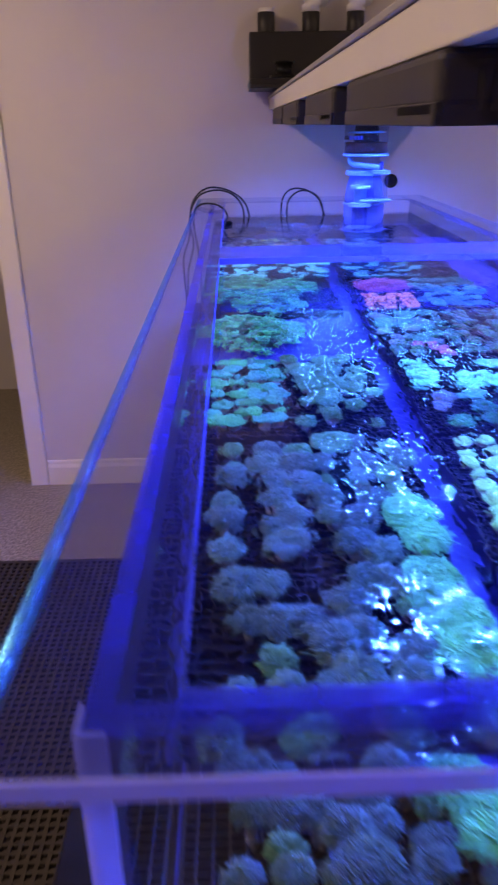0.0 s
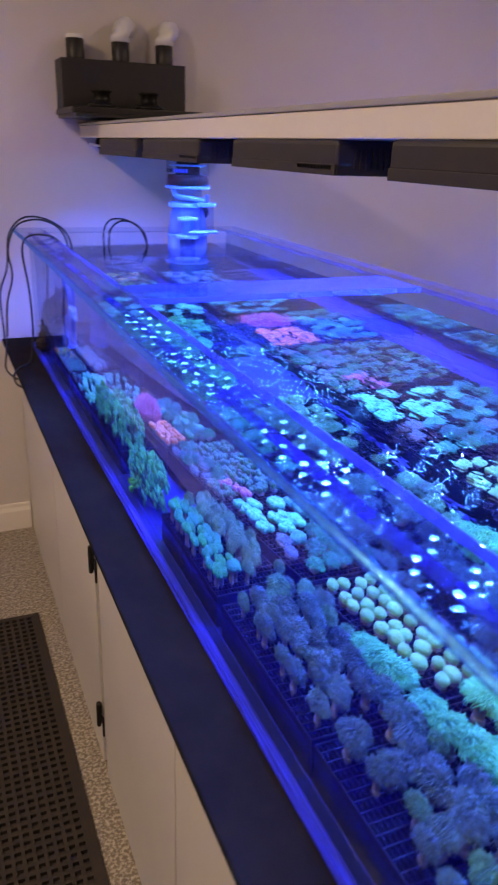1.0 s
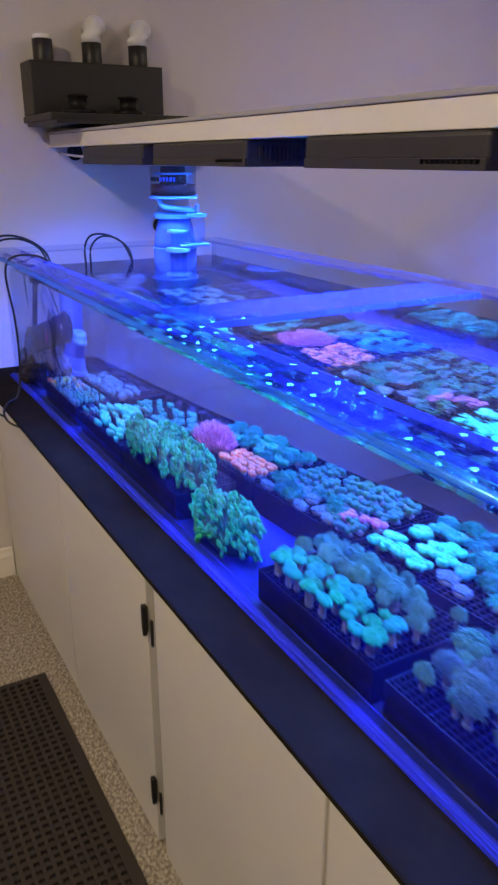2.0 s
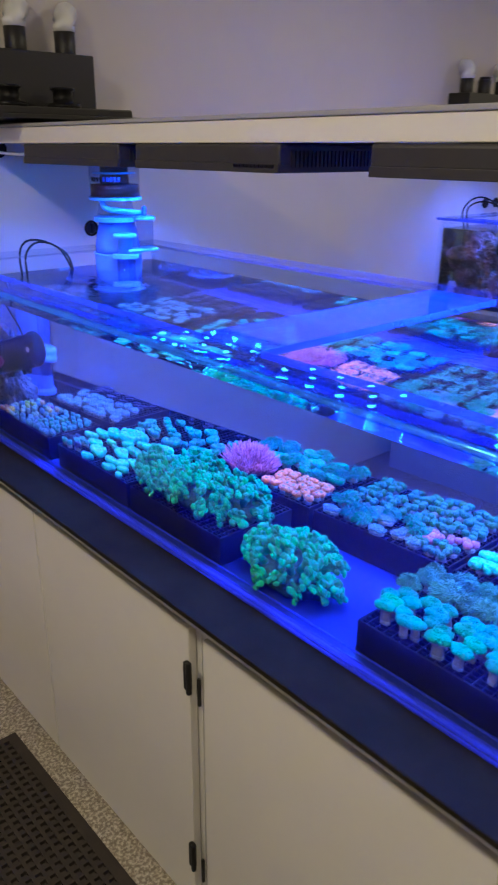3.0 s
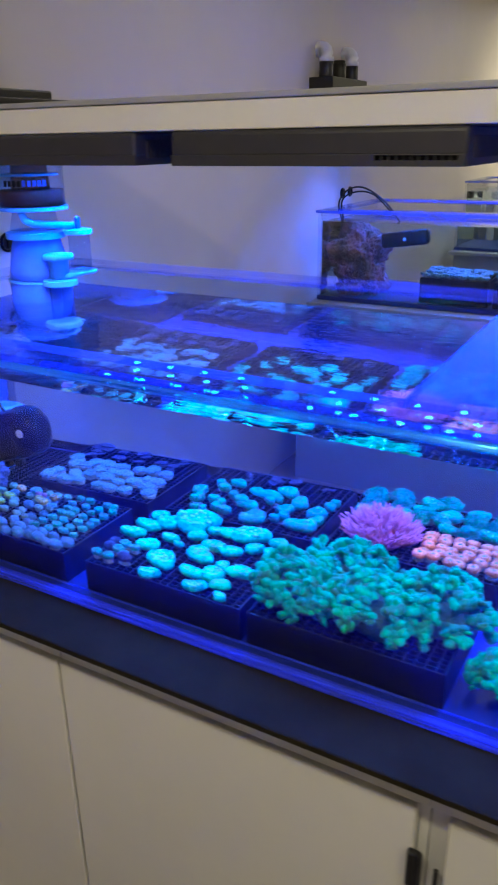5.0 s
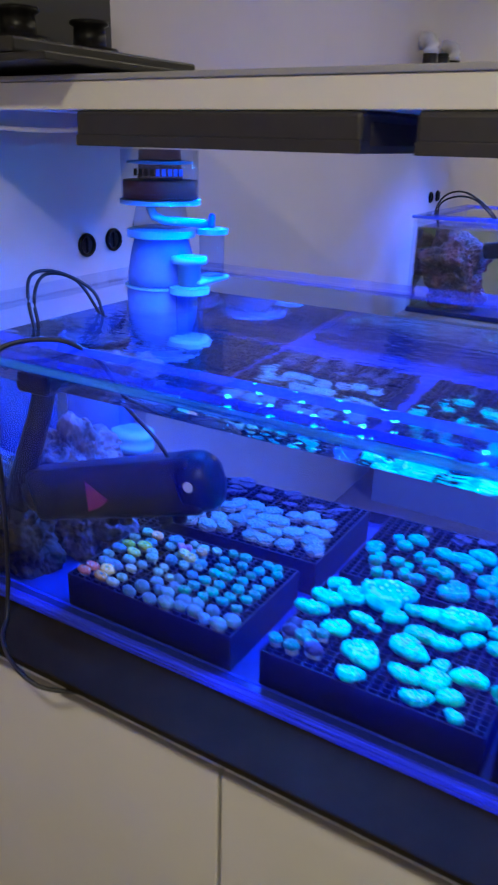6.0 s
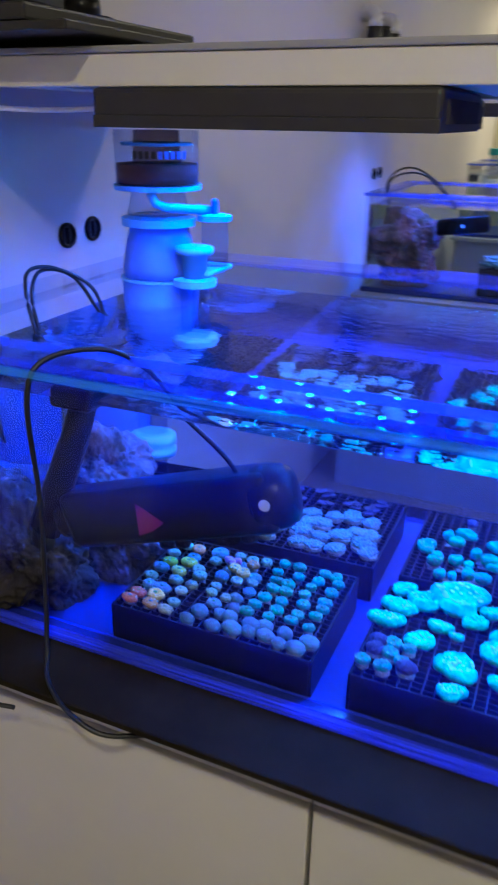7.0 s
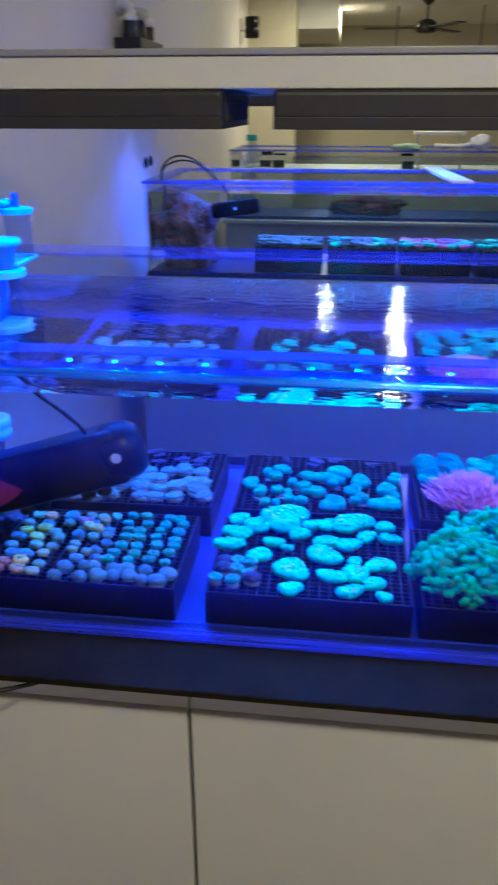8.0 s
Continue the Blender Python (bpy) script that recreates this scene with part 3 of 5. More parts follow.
for a, b in ((2.39, 2.87), (1.82, 2.283), (1.193, 1.613), (0.60, 1.05)):
    lamp_fixture(a, b, False, 0.55)


def cable(name, pts, r, label, material=CABLE):
    return single(name, tube(smooth_path(pts), r, 8), material, label, "cable", smooth=True)


cable("lamp_cable", [(0.32, 2.84, 1.57), (0.30, 2.92, 1.565), (0.29, 3.02, 1.566), (0.28, 3.19, 1.575)], 0.004, "pale lamp cable that runs to the wall", PVC)

# ---- wall manifold boxes ----


def manifold(x0, x1, y0, z0, z1, shelf, plug_at=0):
    m = thing("manifold_box", "black pipe manifold box with two white elbows on the wall", "manifold", "wall manifolds", at=(x0, Y1, z0))
    w, d, h = x1 - x0, Y1 - y0, z1 - z0
    part("box_body", box(0, w, -d, -0.001, 0.022, h, 0.004), PVC_DARK, m)
    if shelf:
        part("tray", box(-0.005, w, -0.328, -0.001, 0.0, 0.0215, 0.004), PVC_DARK, m)
        part("tray_lip", box(-0.005, w + 0.075, -0.39, -0.05, -0.012, -0.0005, 0.002), PVC_DARK, m)
        for cx, cy in ((0.12, -0.21), (0.29, -0.21)):
            part("knob", lathe([(0.05, 0.022), (0.052, 0.03), (0.05, 0.036), (0.03, 0.04), (0.028, 0.07), (0.036, 0.074), (0.034, 0.08)], 20, (cx, cy, 0)), BLACK, m, "round black screw cap", True)
    for k, f in enumerate((0.14, 0.50, 0.86)):
        px = w * f
        part("socket", lathe([(0.031, h - 0.002), (0.032, h + 0.004), (0.032, h + 0.066), (0.028, h + 0.068)], 20, (px, -d * 0.5, 0)), PVC_DARK, m, "black pipe socket", True)
        if k == plug_at:
            part("plug", lathe([(0.028, h + 0.068), (0.029, h + 0.078), (0.026, h + 0.081)], 18, (px, -d * 0.5, 0)), PVC if plug_at == 0 else PVC_DARK, m, "pipe plug")
        else:
            pts = [(px, -d * 0.5, h + 0.066), (px, -d * 0.5, h + 0.082), (px + 0.003, -d * 0.5 + 0.002, h + 0.098), (px + 0.010, -d * 0.5 + 0.010, h + 0.112), (px + 0.022, -d * 0.5 + 0.022, h + 0.120), (px + 0.034, -0.018, h + 0.122), (px + 0.040, -0.002, h + 0.122)]
            part("elbow", tube(pts, [0.033, 0.034, 0.033, 0.033, 0.033, 0.035, 0.035], 18), PVC, m, "white pipe elbow", True)
    return m


manifold(0.168, 0.623, 3.078, 1.668, 1.851, True)
manifold(2.69, 3.12, 3.078, 1.69, 1.848, False, 1)

# grommets in the wall
for gx, gz in ((0.331, 1.579), (0.641, 1.321), (0.735, 1.325), (3.13, 1.311), (3.235, 1.313)):
    g = thing("wall_grommet", "round black cable grommet in the wall", "grommet", "wall grommets", at=(gx, Y1, gz))
    part("ring", lathe([(0.019, -0.001), (0.027, -0.001), (0.027, -0.006), (0.024, -0.010), (0.019, -0.006)], 24, axis="y", ring=True), BLACK, g, "", True)
    part("cap", lathe([(0.0187, -0.0005), (0.0187, -0.003)], 20, axis="y"), CABLE, g)
    part("cap_bar", box(-0.003, 0.003, -0.007, -0.0035, -0.017, 0.017, 0.001), BLACK, g)

# ---- protein skimmer ----
SX, SY = 0.585, 2.935
sk = thing("protein_skimmer", "tall white and clear protein skimmer in the tank, foam lit blue", "skimmer", at=(SX, SY, 0))
part("lower_body", lathe([(0.072, 0.93), (0.074, 1.17), (0.075, 1.2635)], 32), SKIM_FOG_LIT, sk, "foggy submerged body", True)
part("reaction_cone", lathe([(0.073, 1.2715), (0.072, 1.29), (0.064, 1.335), (0.056, 1.3655)], 32), SKIM_FOG_LIT, sk, "foggy cone full of foam", True)
part("flange_ring", lathe([(0.06, 1.264), (0.078, 1.265), (0.078, 1.270), (0.06, 1.271)], 36, ring=True), SKIM_BLUE_LIT, sk, "white flange")
part("collar_ring", lathe([(0.05, 1.366), (0.071, 1.367), (0.071, 1.381), (0.05, 1.386)], 32), SKIM_BLUE_LIT, sk, "white collar")
part("neck", lathe([(0.060, 1.387), (0.050, 1.43)], 28), SKIM_CLEAR, sk, "clear neck", True)
part("cup_plate", lathe([(0.02, 1.431), (0.083, 1.432), (0.083, 1.441), (0.02, 1.442)], 36), SKIM_BLUE_LIT, sk, "white cup base")
part("sludge", lathe([(0.076, 1.443), (0.076, 1.477), (0.074, 1.478)], 32), SKIM_DARK, sk, "dark brown skimmate", True)
part("cup_wall", lathe([(0.0785, 1.443), (0.0785, 1.535)], 36), SKIM_CLEAR, sk, "clear collection cup", True)
part("inner_riser", lathe([(0.046, 1.478), (0.042, 1.535)], 24), SKIM_STAIN, sk, "stained inner neck", True)
part("cup_band", lathe([(0.046, 1.508), (0.066, 1.509), (0.066, 1.514), (0.046, 1.515)], 30, ring=True), SKIM_BLUE_LIT, sk, "white lid ring")
for k in range(9):
    a = math.radians(181 + k * 8.4)
    c, s = math.cos(a), math.sin(a)
    bm = box(-0.0004, 0.0006, -0.0038, 0.0038, 1.488, 1.501)
    bmesh.ops.transform(bm, matrix=Matrix.Translation((0.0795 * c, 0.0795 * s, 0)) @ Matrix.Rotation(a, 4, "Z"), verts=bm.verts[:])
    part("logo_bar", bm, BARS_BLUE if k > 3 else BLACK, sk, "printed logo shape")
a0 = math.radians(-62)
dx, dy = math.cos(a0), math.sin(a0)
part("drain_pipe", tube([(-0.062, -0.020, 1.431), (-0.060, -0.030, 1.412), (-0.050, -0.045, 1.405), (0.000, -0.072, 1.399), (0.040, -0.088, 1.394)], [0.0085, 0.009, 0.009, 0.009, 0.009], 12), SKIM_BLUE_LIT, sk, "white drain elbow", True)
part("drain_mouth", lathe([(0.0075, 0.0), (0.0075, 0.004)], 12, (0.0385, -0.088, 1.394), axis="x"), BLACK, sk)
# side valve assembly
part("valve_tube", lathe([(0.026, 1.292), (0.026, 1.374)], 20, (0.040, -0.100, 0)), SKIM_CLEAR, sk, "clear valve tube", True)
part("valve_cap", lathe([(0.02, 1.375), (0.034, 1.376), (0.034, 1.386), (0.02, 1.388)], 24, (0.040, -0.100, 0)), SKIM_BLUE_LIT, sk, "white cap")
part("valve_stem", lathe([(0.006, 1.388), (0.007, 1.412), (0.004, 1.416)], 10, (0.040, -0.100, 0)), BARS_BLUE, sk)
part("side_arm", box(-0.035, 0.078, -0.122, -0.066, 1.2795, 1.291, 0.006), SKIM_BLUE_LIT, sk, "white side arm")
part("standpipe", lathe([(0.028, 0.94), (0.028, 1.263)], 20, (-0.030, -0.092, 0)), SKIM_CLEAR, sk, "clear standpipe", True)
part("standpipe_cap", lathe([(0.026, 1.263), (0.041, 1.264), (0.041, 1.276), (0.026, 1.278)], 24, (-0.030, -0.092, 0)), SKIM_BLUE_LIT, sk, "white pipe flange")
part("standpipe_top", lathe([(0.022, 1.279), (0.024, 1.322), (0.036, 1.324), (0.036, 1.336), (0.02, 1.338)], 24, (-0.030, -0.092, 0)), SKIM_BLUE_LIT, sk, "white tee top", True)
part("foot", lathe([(0.085, ZB + 0.0125), (0.085, ZB + 0.022), (0.074, ZB + 0.03), (0.072, 0.929)], 28), SKIM_FOG_LIT, sk, "foggy base plate")
part("pipe_union", lathe([(0.03, 0.985), (0.044, 0.986), (0.046, 1.0), (0.04, 1.005), (0.046, 1.012), (0.044, 1.026), (0.03, 1.03)], 24, (-0.030, -0.092, 0)), SKIM_BLUE_LIT, sk, "white pipe union", True)

# ---- circulation pump on the front pane ----
pump = thing("circulation_pump", "long black gyre pump held inside the front pane", "pump", at=(0.078, 2.615, 1.082))
pump.rotation_euler = (radians(-17), 0, radians(3))
bm = box(-0.037, 0.037, -0.150, 0.175, -0.044, 0.040, 0.014, 4)
part("pump_body", bm, BLACK, pump, "glossy black pump body", True)
part("end_cap", lathe([(0.020, -0.176), (0.034, -0.172), (0.042, -0.160), (0.0445, -0.145), (0.0445, -0.125), (0.040, -0.12)], 28, axis="y"), BLACK, pump, "", True)
part("side_cap", lathe([(0.030, 0.172), (0.034, 0.176), (0.032, 0.192), (0.02, 0.196)], 20, axis="y"), BLACK, pump, "", True)
bm = bmesh.new()
vs = [bm.verts.new(p) for p in ((-0.0385, 0.045, 0.02), (-0.0385, 0.03, -0.022), (-0.0385, 0.01, -0.012), (-0.0385, 0.055, -0.028))]
bm.faces.new((vs[0], vs[1], vs[2]))
bm.faces.new((vs[0], vs[3], vs[1]))
part("logo_shape", bm, MAGENTA, pump, "magenta logo shape")
part("status_spot", lathe([(0.0075, -0.0462), (0.0075, -0.0436)], 14, (0, -0.142, 0.002), axis="x"), PALE, pump, "pale oval spot")
for fy in (-0.10, -0.075, 0.0, 0.025):
    part("rubber_foot", lathe([(0.009, -0.056), (0.012, -0.052), (0.012, -0.040)], 14, (-0.015, fy, 0)), BLACK, pump)
cable("pump_cable", [(0.075, 2.515, 1.118), (0.07, 2.535, 1.165), (0.06, 2.60, 1.222), (0.075, 2.66, 1.262), (0.04, 2.70, 1.292), (-0.02, 2.745, 1.288), (-0.045, 2.755, 1.24), (-0.03, 2.765, 1.10), (-0.028, 2.775, 0.95), (-0.045, 2.77, 0.862), (-0.082, 2.74, 0.8515), (-0.1085, 2.69, 0.842), (-0.1085, 2.64, 0.824), (-0.080, 2.60, 0.812), (-0.048, 2.55, 0.806), (-0.044, 2.46, 0.804), (-0.044, 2.38, 0.803)], 0.0034, "thin black pump cable over the rim and ledge")
cable("rim_cable", [(0.14, 2.93, 1.1), (0.13, 2.96, 1.26), (0.06, 2.985, 1.315), (-0.03, 2.98, 1.30), (-0.07, 2.96, 1.22), (-0.06, 2.99, 1.12), (-0.085, 3.0, 1.02), (-0.095, 3.0, 0.90), (-0.108, 2.96, 0.84), (-0.116, 2.90, 0.80), (-0.09, 2.8, 0.79)], 0.0034, "black cable looped over the tank rim")
cable("rim_cable", [(0.16, 2.97, 1.12), (0.15, 2.99, 1.25), (0.09, 3.0, 1.31), (0.0, 2.995, 1.325), (-0.06, 2.985, 1.27), (-0.075, 3.0, 1.15), (-0.105, 3.02, 1.05), (-0.10, 3.05, 0.87)], 0.0034, "black cable looped over the tank rim")
cable("end_cable", [(0.28, 3.00, 1.20), (0.285, 3.02, 1.275), (0.32, 3.04, 1.312), (0.38, 3.03, 1.308), (0.43, 2.99, 1.268), (0.44, 2.97, 1.20)], 0.0034, "black cable looped over the tank end")
cable("end_cable", [(0.30, 3.01, 1.20), (0.31, 3.03, 1.272), (0.36, 3.045, 1.306), (0.42, 3.02, 1.285), (0.45, 2.98, 1.20)], 0.0034, "black cable looped over the tank end")

# black inlet strainer and live rock at the wall end
ov = thing("pump_bracket", "black magnet bracket and pipe in the tank corner", "bracket", at=(0.062, 2.755, 0))
part("upright", tube([(0, -0.012, 1.212), (0, 0.006, 1.16), (0, 0.05, 1.06), (0, 0.075, 1.0)], [0.02, 0.021, 0.024, 0.026], 10), BLACK, ov, "", True)
part("head", box(-0.03, 0.03, -0.035, 0.03, 1.205, 1.235, 0.006), BLACK, ov)
part("pipe", tube([(0.0, 0.076, 0.998), (0.004, 0.09, 0.95), (0.02, 0.10, 0.90), (0.04, 0.105, ZB + 0.001)], [0.020, 0.018, 0.016, 0.016], 14), BLACK, ov, "", True)


def rock(at, r, seed, material=ROCK, label="porous purple-brown live rock"):
    """One craggy, pitted lump with a flattened foot."""
    bm = bmesh.new()
    bmesh.ops.create_icosphere(bm, subdivisions=6, radius=1)
    o = Vector((seed * 3.1, -seed, seed * 1.7))
    for v in bm.verts:
        n = v.co.normalized()
        k = 1 + 0.42 * noise.noise(n * 1.5 + o) + 0.16 * noise.noise(n * 3.4 + o) + 0.07 * noise.noise(n * 7.5 + o) + 0.045 * noise.noise(n * 16 + o) + 0.03 * noise.noise(n * 29 - o)
        k -= 0.20 * max(0.0, noise.noise(n * 12 - o) - 0.12) + 0.14 * max(0.0, noise.noise(n * 23 + o) - 0.15)
        v.co = n * r * k
        v.co.z = max(v.co.z * 0.95, -r * 0.55)
    zmin = min(v.co.z for v in bm.verts)
    for v in bm.verts:
        v.co.z -= zmin
    ob = single("live_rock", bm, material, label, "rock", "live rocks", smooth=True)
    ob.matrix_world = pose(*at, 0, 0, seed * 40)
    return ob


rock((0.115, 2.895, ZB), 0.105, 3, ROCK_DARK, "dark brown porous rock at the tank end")
rock((0.30, 2.815, ZB), 0.092, 5, ROCK_BLUE_LIT, "blue-lit porous rock at the tank end")
rock((0.40, 2.950, ZB), 0.068, 6, ROCK_BLUE_LIT, "blue-lit porous rock by the skimmer")
rock((0.31, 2.835, ZB + 0.125), 0.078, 11, ROCK_BLUE_LIT, "crusted rock piled on the tank-end rocks")
# ---- egg-crate trays ----
TRAY, TRAY_D = 0.305, 0.315
TH = 0.060


def tray_proto():
    t = thing("coral_tray", "black egg-crate frag tray on the tank floor", "tray", "frag trays", at=(0.032, 2.404, ZB))
    for b in ((0, TRAY_D, 0, 0.004), (0, TRAY_D, TRAY - 0.004, TRAY), (0, 0.004, 0.004, TRAY - 0.004), (TRAY_D - 0.004, TRAY_D, 0.004, TRAY - 0.004)):
        part("side_wall", box(b[0], b[1], b[2], b[3], 0, TH, 0.001, 1), GRATE, t)
    bars = []
    n = 20
    for k in range(1, n):
        c, e = k * TRAY / n, k * TRAY_D / n
        bars.append((e - 0.0011, e + 0.0011, 0.004, TRAY - 0.004, TH - 0.011, TH - 0.0005))
        bars.append((0.004, TRAY_D - 0.004, c - 0.0011, c + 0.0011, TH - 0.0113, TH - 0.0008))
    me = slabs(bars)
    me.materials.append(GRATE)
    tagged(part("grid", None, None, t, "black square lattice", data=me), kind="stuff")
    part("under_plate", box(0.005, TRAY_D - 0.005, 0.005, TRAY - 0.005, 0.001, 0.003), GRATE, t)
    return t


FRONT = dict(f=2.404, g=2.051, c=1.734, A=1.097, B=0.768, C=0.458)
BACK = dict(f2=2.390, g2=2.045, c2=1.716, d2=1.400, A2=1.085, B2=0.770, C2=0.458)
proto = tray_proto()
TRAYS = {}
for row, x in ((FRONT, 0.032), (BACK, 0.392)):
    for k, y in row.items():
        TRAYS[k] = (x, y)
        if k != "f":
            copy_thing(proto, pose(x, y, ZB))

# low black grid under the skimmer at the wall end
eg = thing("floor_grid", "low black egg-crate grid on the tank floor under the skimmer", "floor grid", at=(0.40, 2.735, ZB))
GW, GL = 0.365, 0.285
bars = [(0, GW, y, y + 0.0024, 0.0004, 0.0118) for y in (k * (GL - 0.0024) / 18 for k in range(19))]
bars += [(x, x + 0.0024, 0, GL, 0.0002, 0.0121) for x in (k * (GW - 0.0024) / 23 for k in range(24))]
me = slabs(bars)
me.materials.append(GRATE)
tagged(part("lattice", None, None, eg, data=me), kind="stuff")
part("under_plate", box(0.003, GW - 0.003, 0.003, GL - 0.003, 0.00005, 0.00018), GRATE, eg)

# ---- corals ----
CAPS = mat("coral_caps", (0.010, 0.46, 0.15), 0.5, vary=0.35, scale=288, bump=0.9, bump_scale=480, rnd=0.25, hue=0.03)
FL_CYAN = mat("coral_cyan", (0.10, 0.92, 0.40), 0.28, vary=0.28, scale=140, bump=0.6, bump_scale=360, rnd=0.2, hue=0.02, second=(0.03, 0.48, 0.26), second_scale=110, second_amt=0.5)
LEAF_TIP = mat("coral_leaf_tips", (0.04, 0.60, 0.11), 0.45, vary=0.3, scale=192, bump=0.9, bump_scale=480, rnd=0.1)
LEAF = mat("coral_leaf_green", (0.03, 0.44, 0.11), 0.55, vary=0.45, scale=128, bump=0.9, bump_scale=384, rnd=0.15, hue=0.015, second=(0.05, 0.26, 0.04), second_scale=45)
LEAF_CORE = mat("coral_leaf_base", (0.035, 0.10, 0.02), 0.6, vary=0.4, scale=128, bump=0.9, bump_scale=288)
FRILL = mat("coral_frill", (0.10, 0.195, 0.125), 0.55, vary=0.35, scale=192, rnd=0.3, hue=0.03, second=(0.10, 0.24, 0.14), second_scale=80)
FRILL_GREEN = mat("coral_frill_green", (0.11, 0.35, 0.11), 0.55, vary=0.35, scale=192, rnd=0.2, hue=0.03)
FRILL_BRIGHT = mat("coral_frill_bright", (0.12, 0.80, 0.26), 0.5, vary=0.3, scale=192, rnd=0.1)
STALK = mat("coral_stalk", (0.3, 0.26, 0.16), 0.6, vary=0.3, scale=160, rnd=0.2)
BLUE = mat("coral_blue", (0.015, 0.42, 0.17), 0.3, vary=0.35, scale=224, bump=0.9, bump_scale=480, rnd=0.25, hue=0.03, second=(0.05, 0.22, 0.17), second_scale=192)
LILAC = mat("coral_lilac", (0.15, 0.22, 0.24), 0.45, vary=0.35, scale=256, bump=0.9, bump_scale=640, rnd=0.25, hue=0.06, second=(0.10, 0.30, 0.24), second_scale=192)
WARMZOA = mat("coral_warm", (0.8, 0.45, 0.10), 0.22, vary=0.35, scale=256, bump=0.9, bump_scale=512, rnd=0.3, hue=0.06)
PALEZOA = mat("coral_pale", (0.34, 0.46, 0.24), 0.2, vary=0.35, scale=256, bump=0.9, bump_scale=512, rnd=0.3, hue=0.07)
YELLOWZOA = mat("coral_yellow", (0.5, 0.55, 0.05), 0.2, vary=0.35, scale=256, bump=0.9, bump_scale=512, rnd=0.25, hue=0.04)
PINK = mat("coral_pink", (0.62, 0.17, 0.27), 0.6, vary=0.25, scale=192, rnd=0.1)
ORANGE = mat("coral_orange", (1.0, 0.22, 0.05), 0.5, vary=0.25, scale=160, bump=0.9, bump_scale=480, rnd=0.15)
PURPLE = mat("coral_purple", (0.024, 0.018, 0.042), 0.5, vary=0.3, scale=128, bump=0.9, bump_scale=384, rnd=0.2, hue=0.02, second=(0.035, 0.024, 0.055), second_scale=96)
OLIVE = mat("coral_olive", (0.025, 0.17, 0.04), 0.5, vary=0.4, scale=192, bump=0.9, bump_scale=480, rnd=0.25, hue=0.05, second=(0.05, 0.22, 0.12), second_scale=160)
DOME = mat("coral_pale_dome", (0.22, 0.68, 0.17), 0.45, vary=0.2, scale=192, bump=0.9, bump_scale=640, rnd=0.2)
BEAD = mat("coral_beads", (0.5, 1.0, 0.6), 0.12, vary=0.2, scale=288, rnd=0.1, coat=0.5)
PLUG = mat("frag_plug", (0.18, 0.2, 0.16), 0.7, vary=0.3, scale=192, rnd=0.25, hue=0.05)
MOUTH = mat("coral_mouth", (0.05, 0.25, 0.066), 0.5, vary=0.3, scale=256, rnd=0.3, hue=0.1)
rng = random.Random(7)


def plug(parent, r=0.0105):
    return part("frag_plug", lathe([(r * 0.45, -0.010), (r * 0.5, -0.0005), (r, 0.0), (r, 0.005), (r * 0.85, 0.007)], 12), PLUG, parent, "pale stone plug")


def zoa(material, seed, r=0.0125, label="", n=1, tips=0):
    """Round button polyp with a raised rim and a dimpled mouth on a plug."""
    g = random.Random(seed)
    c = thing("button_polyp", label, "coral", "button polyp frags")
    plug(c, r * 0.85)
    for k in range(n):
        a = 2 * math.pi * k / n + g.random()
        d = 0 if n == 1 else r * 0.72
        rr = r if n == 1 else r * 0.62
        ph = g.random() * 6
        wave = lambda t, i, ph=ph: 1 + 0.07 * math.sin(5 * t + ph) + 0.04 * math.sin(9 * t)
        at = (d * math.cos(a), d * math.sin(a), 0.007 + g.random() * 0.002)
        part("polyp", lathe([(rr * 0.6, -0.003), (rr * 0.92, 0.0), (rr * 1.05, 0.003), (rr * 1.0, 0.0065), (rr * 0.78, 0.0092), (rr * 0.52, 0.0098), (rr * 0.33, 0.0085)], 14, at, wave=wave), material, c, "", True)
        part("mouth", lathe([(rr * 0.32, 0.0080), (rr * 0.22, 0.0094), (rr * 0.06, 0.0099)], 10, at), MOUTH, c, "", True)
        if tips:
            bm = bmesh.new()
            for j in range(tips):
                t = 2 * math.pi * (j + g.uniform(-0.25, 0.25)) / tips
                q = rr * g.uniform(0.72, 0.98)
                lump(bm, (at[0] + q * math.cos(t), at[1] + q * math.sin(t), at[2] + 0.0085), rr * g.uniform(0.08, 0.14), (1, 1, 0.8), 0.2, 2, 1, j)
            part("tentacle_tips", bm, BEAD, c, "glistening pale tentacle tips", True)
    return c


def dome_frag(material, seed, r=0.012, label=""):
    c = thing("dome_coral", label, "coral", "dome coral frags")
    plug(c, r * 0.8)
    bm = lump(None, (0, 0, 0.011), r, (1, 1, 0.78), 0.12, 3, 2, seed)
    part("polyp", bm, material, c, "", True)
    return c


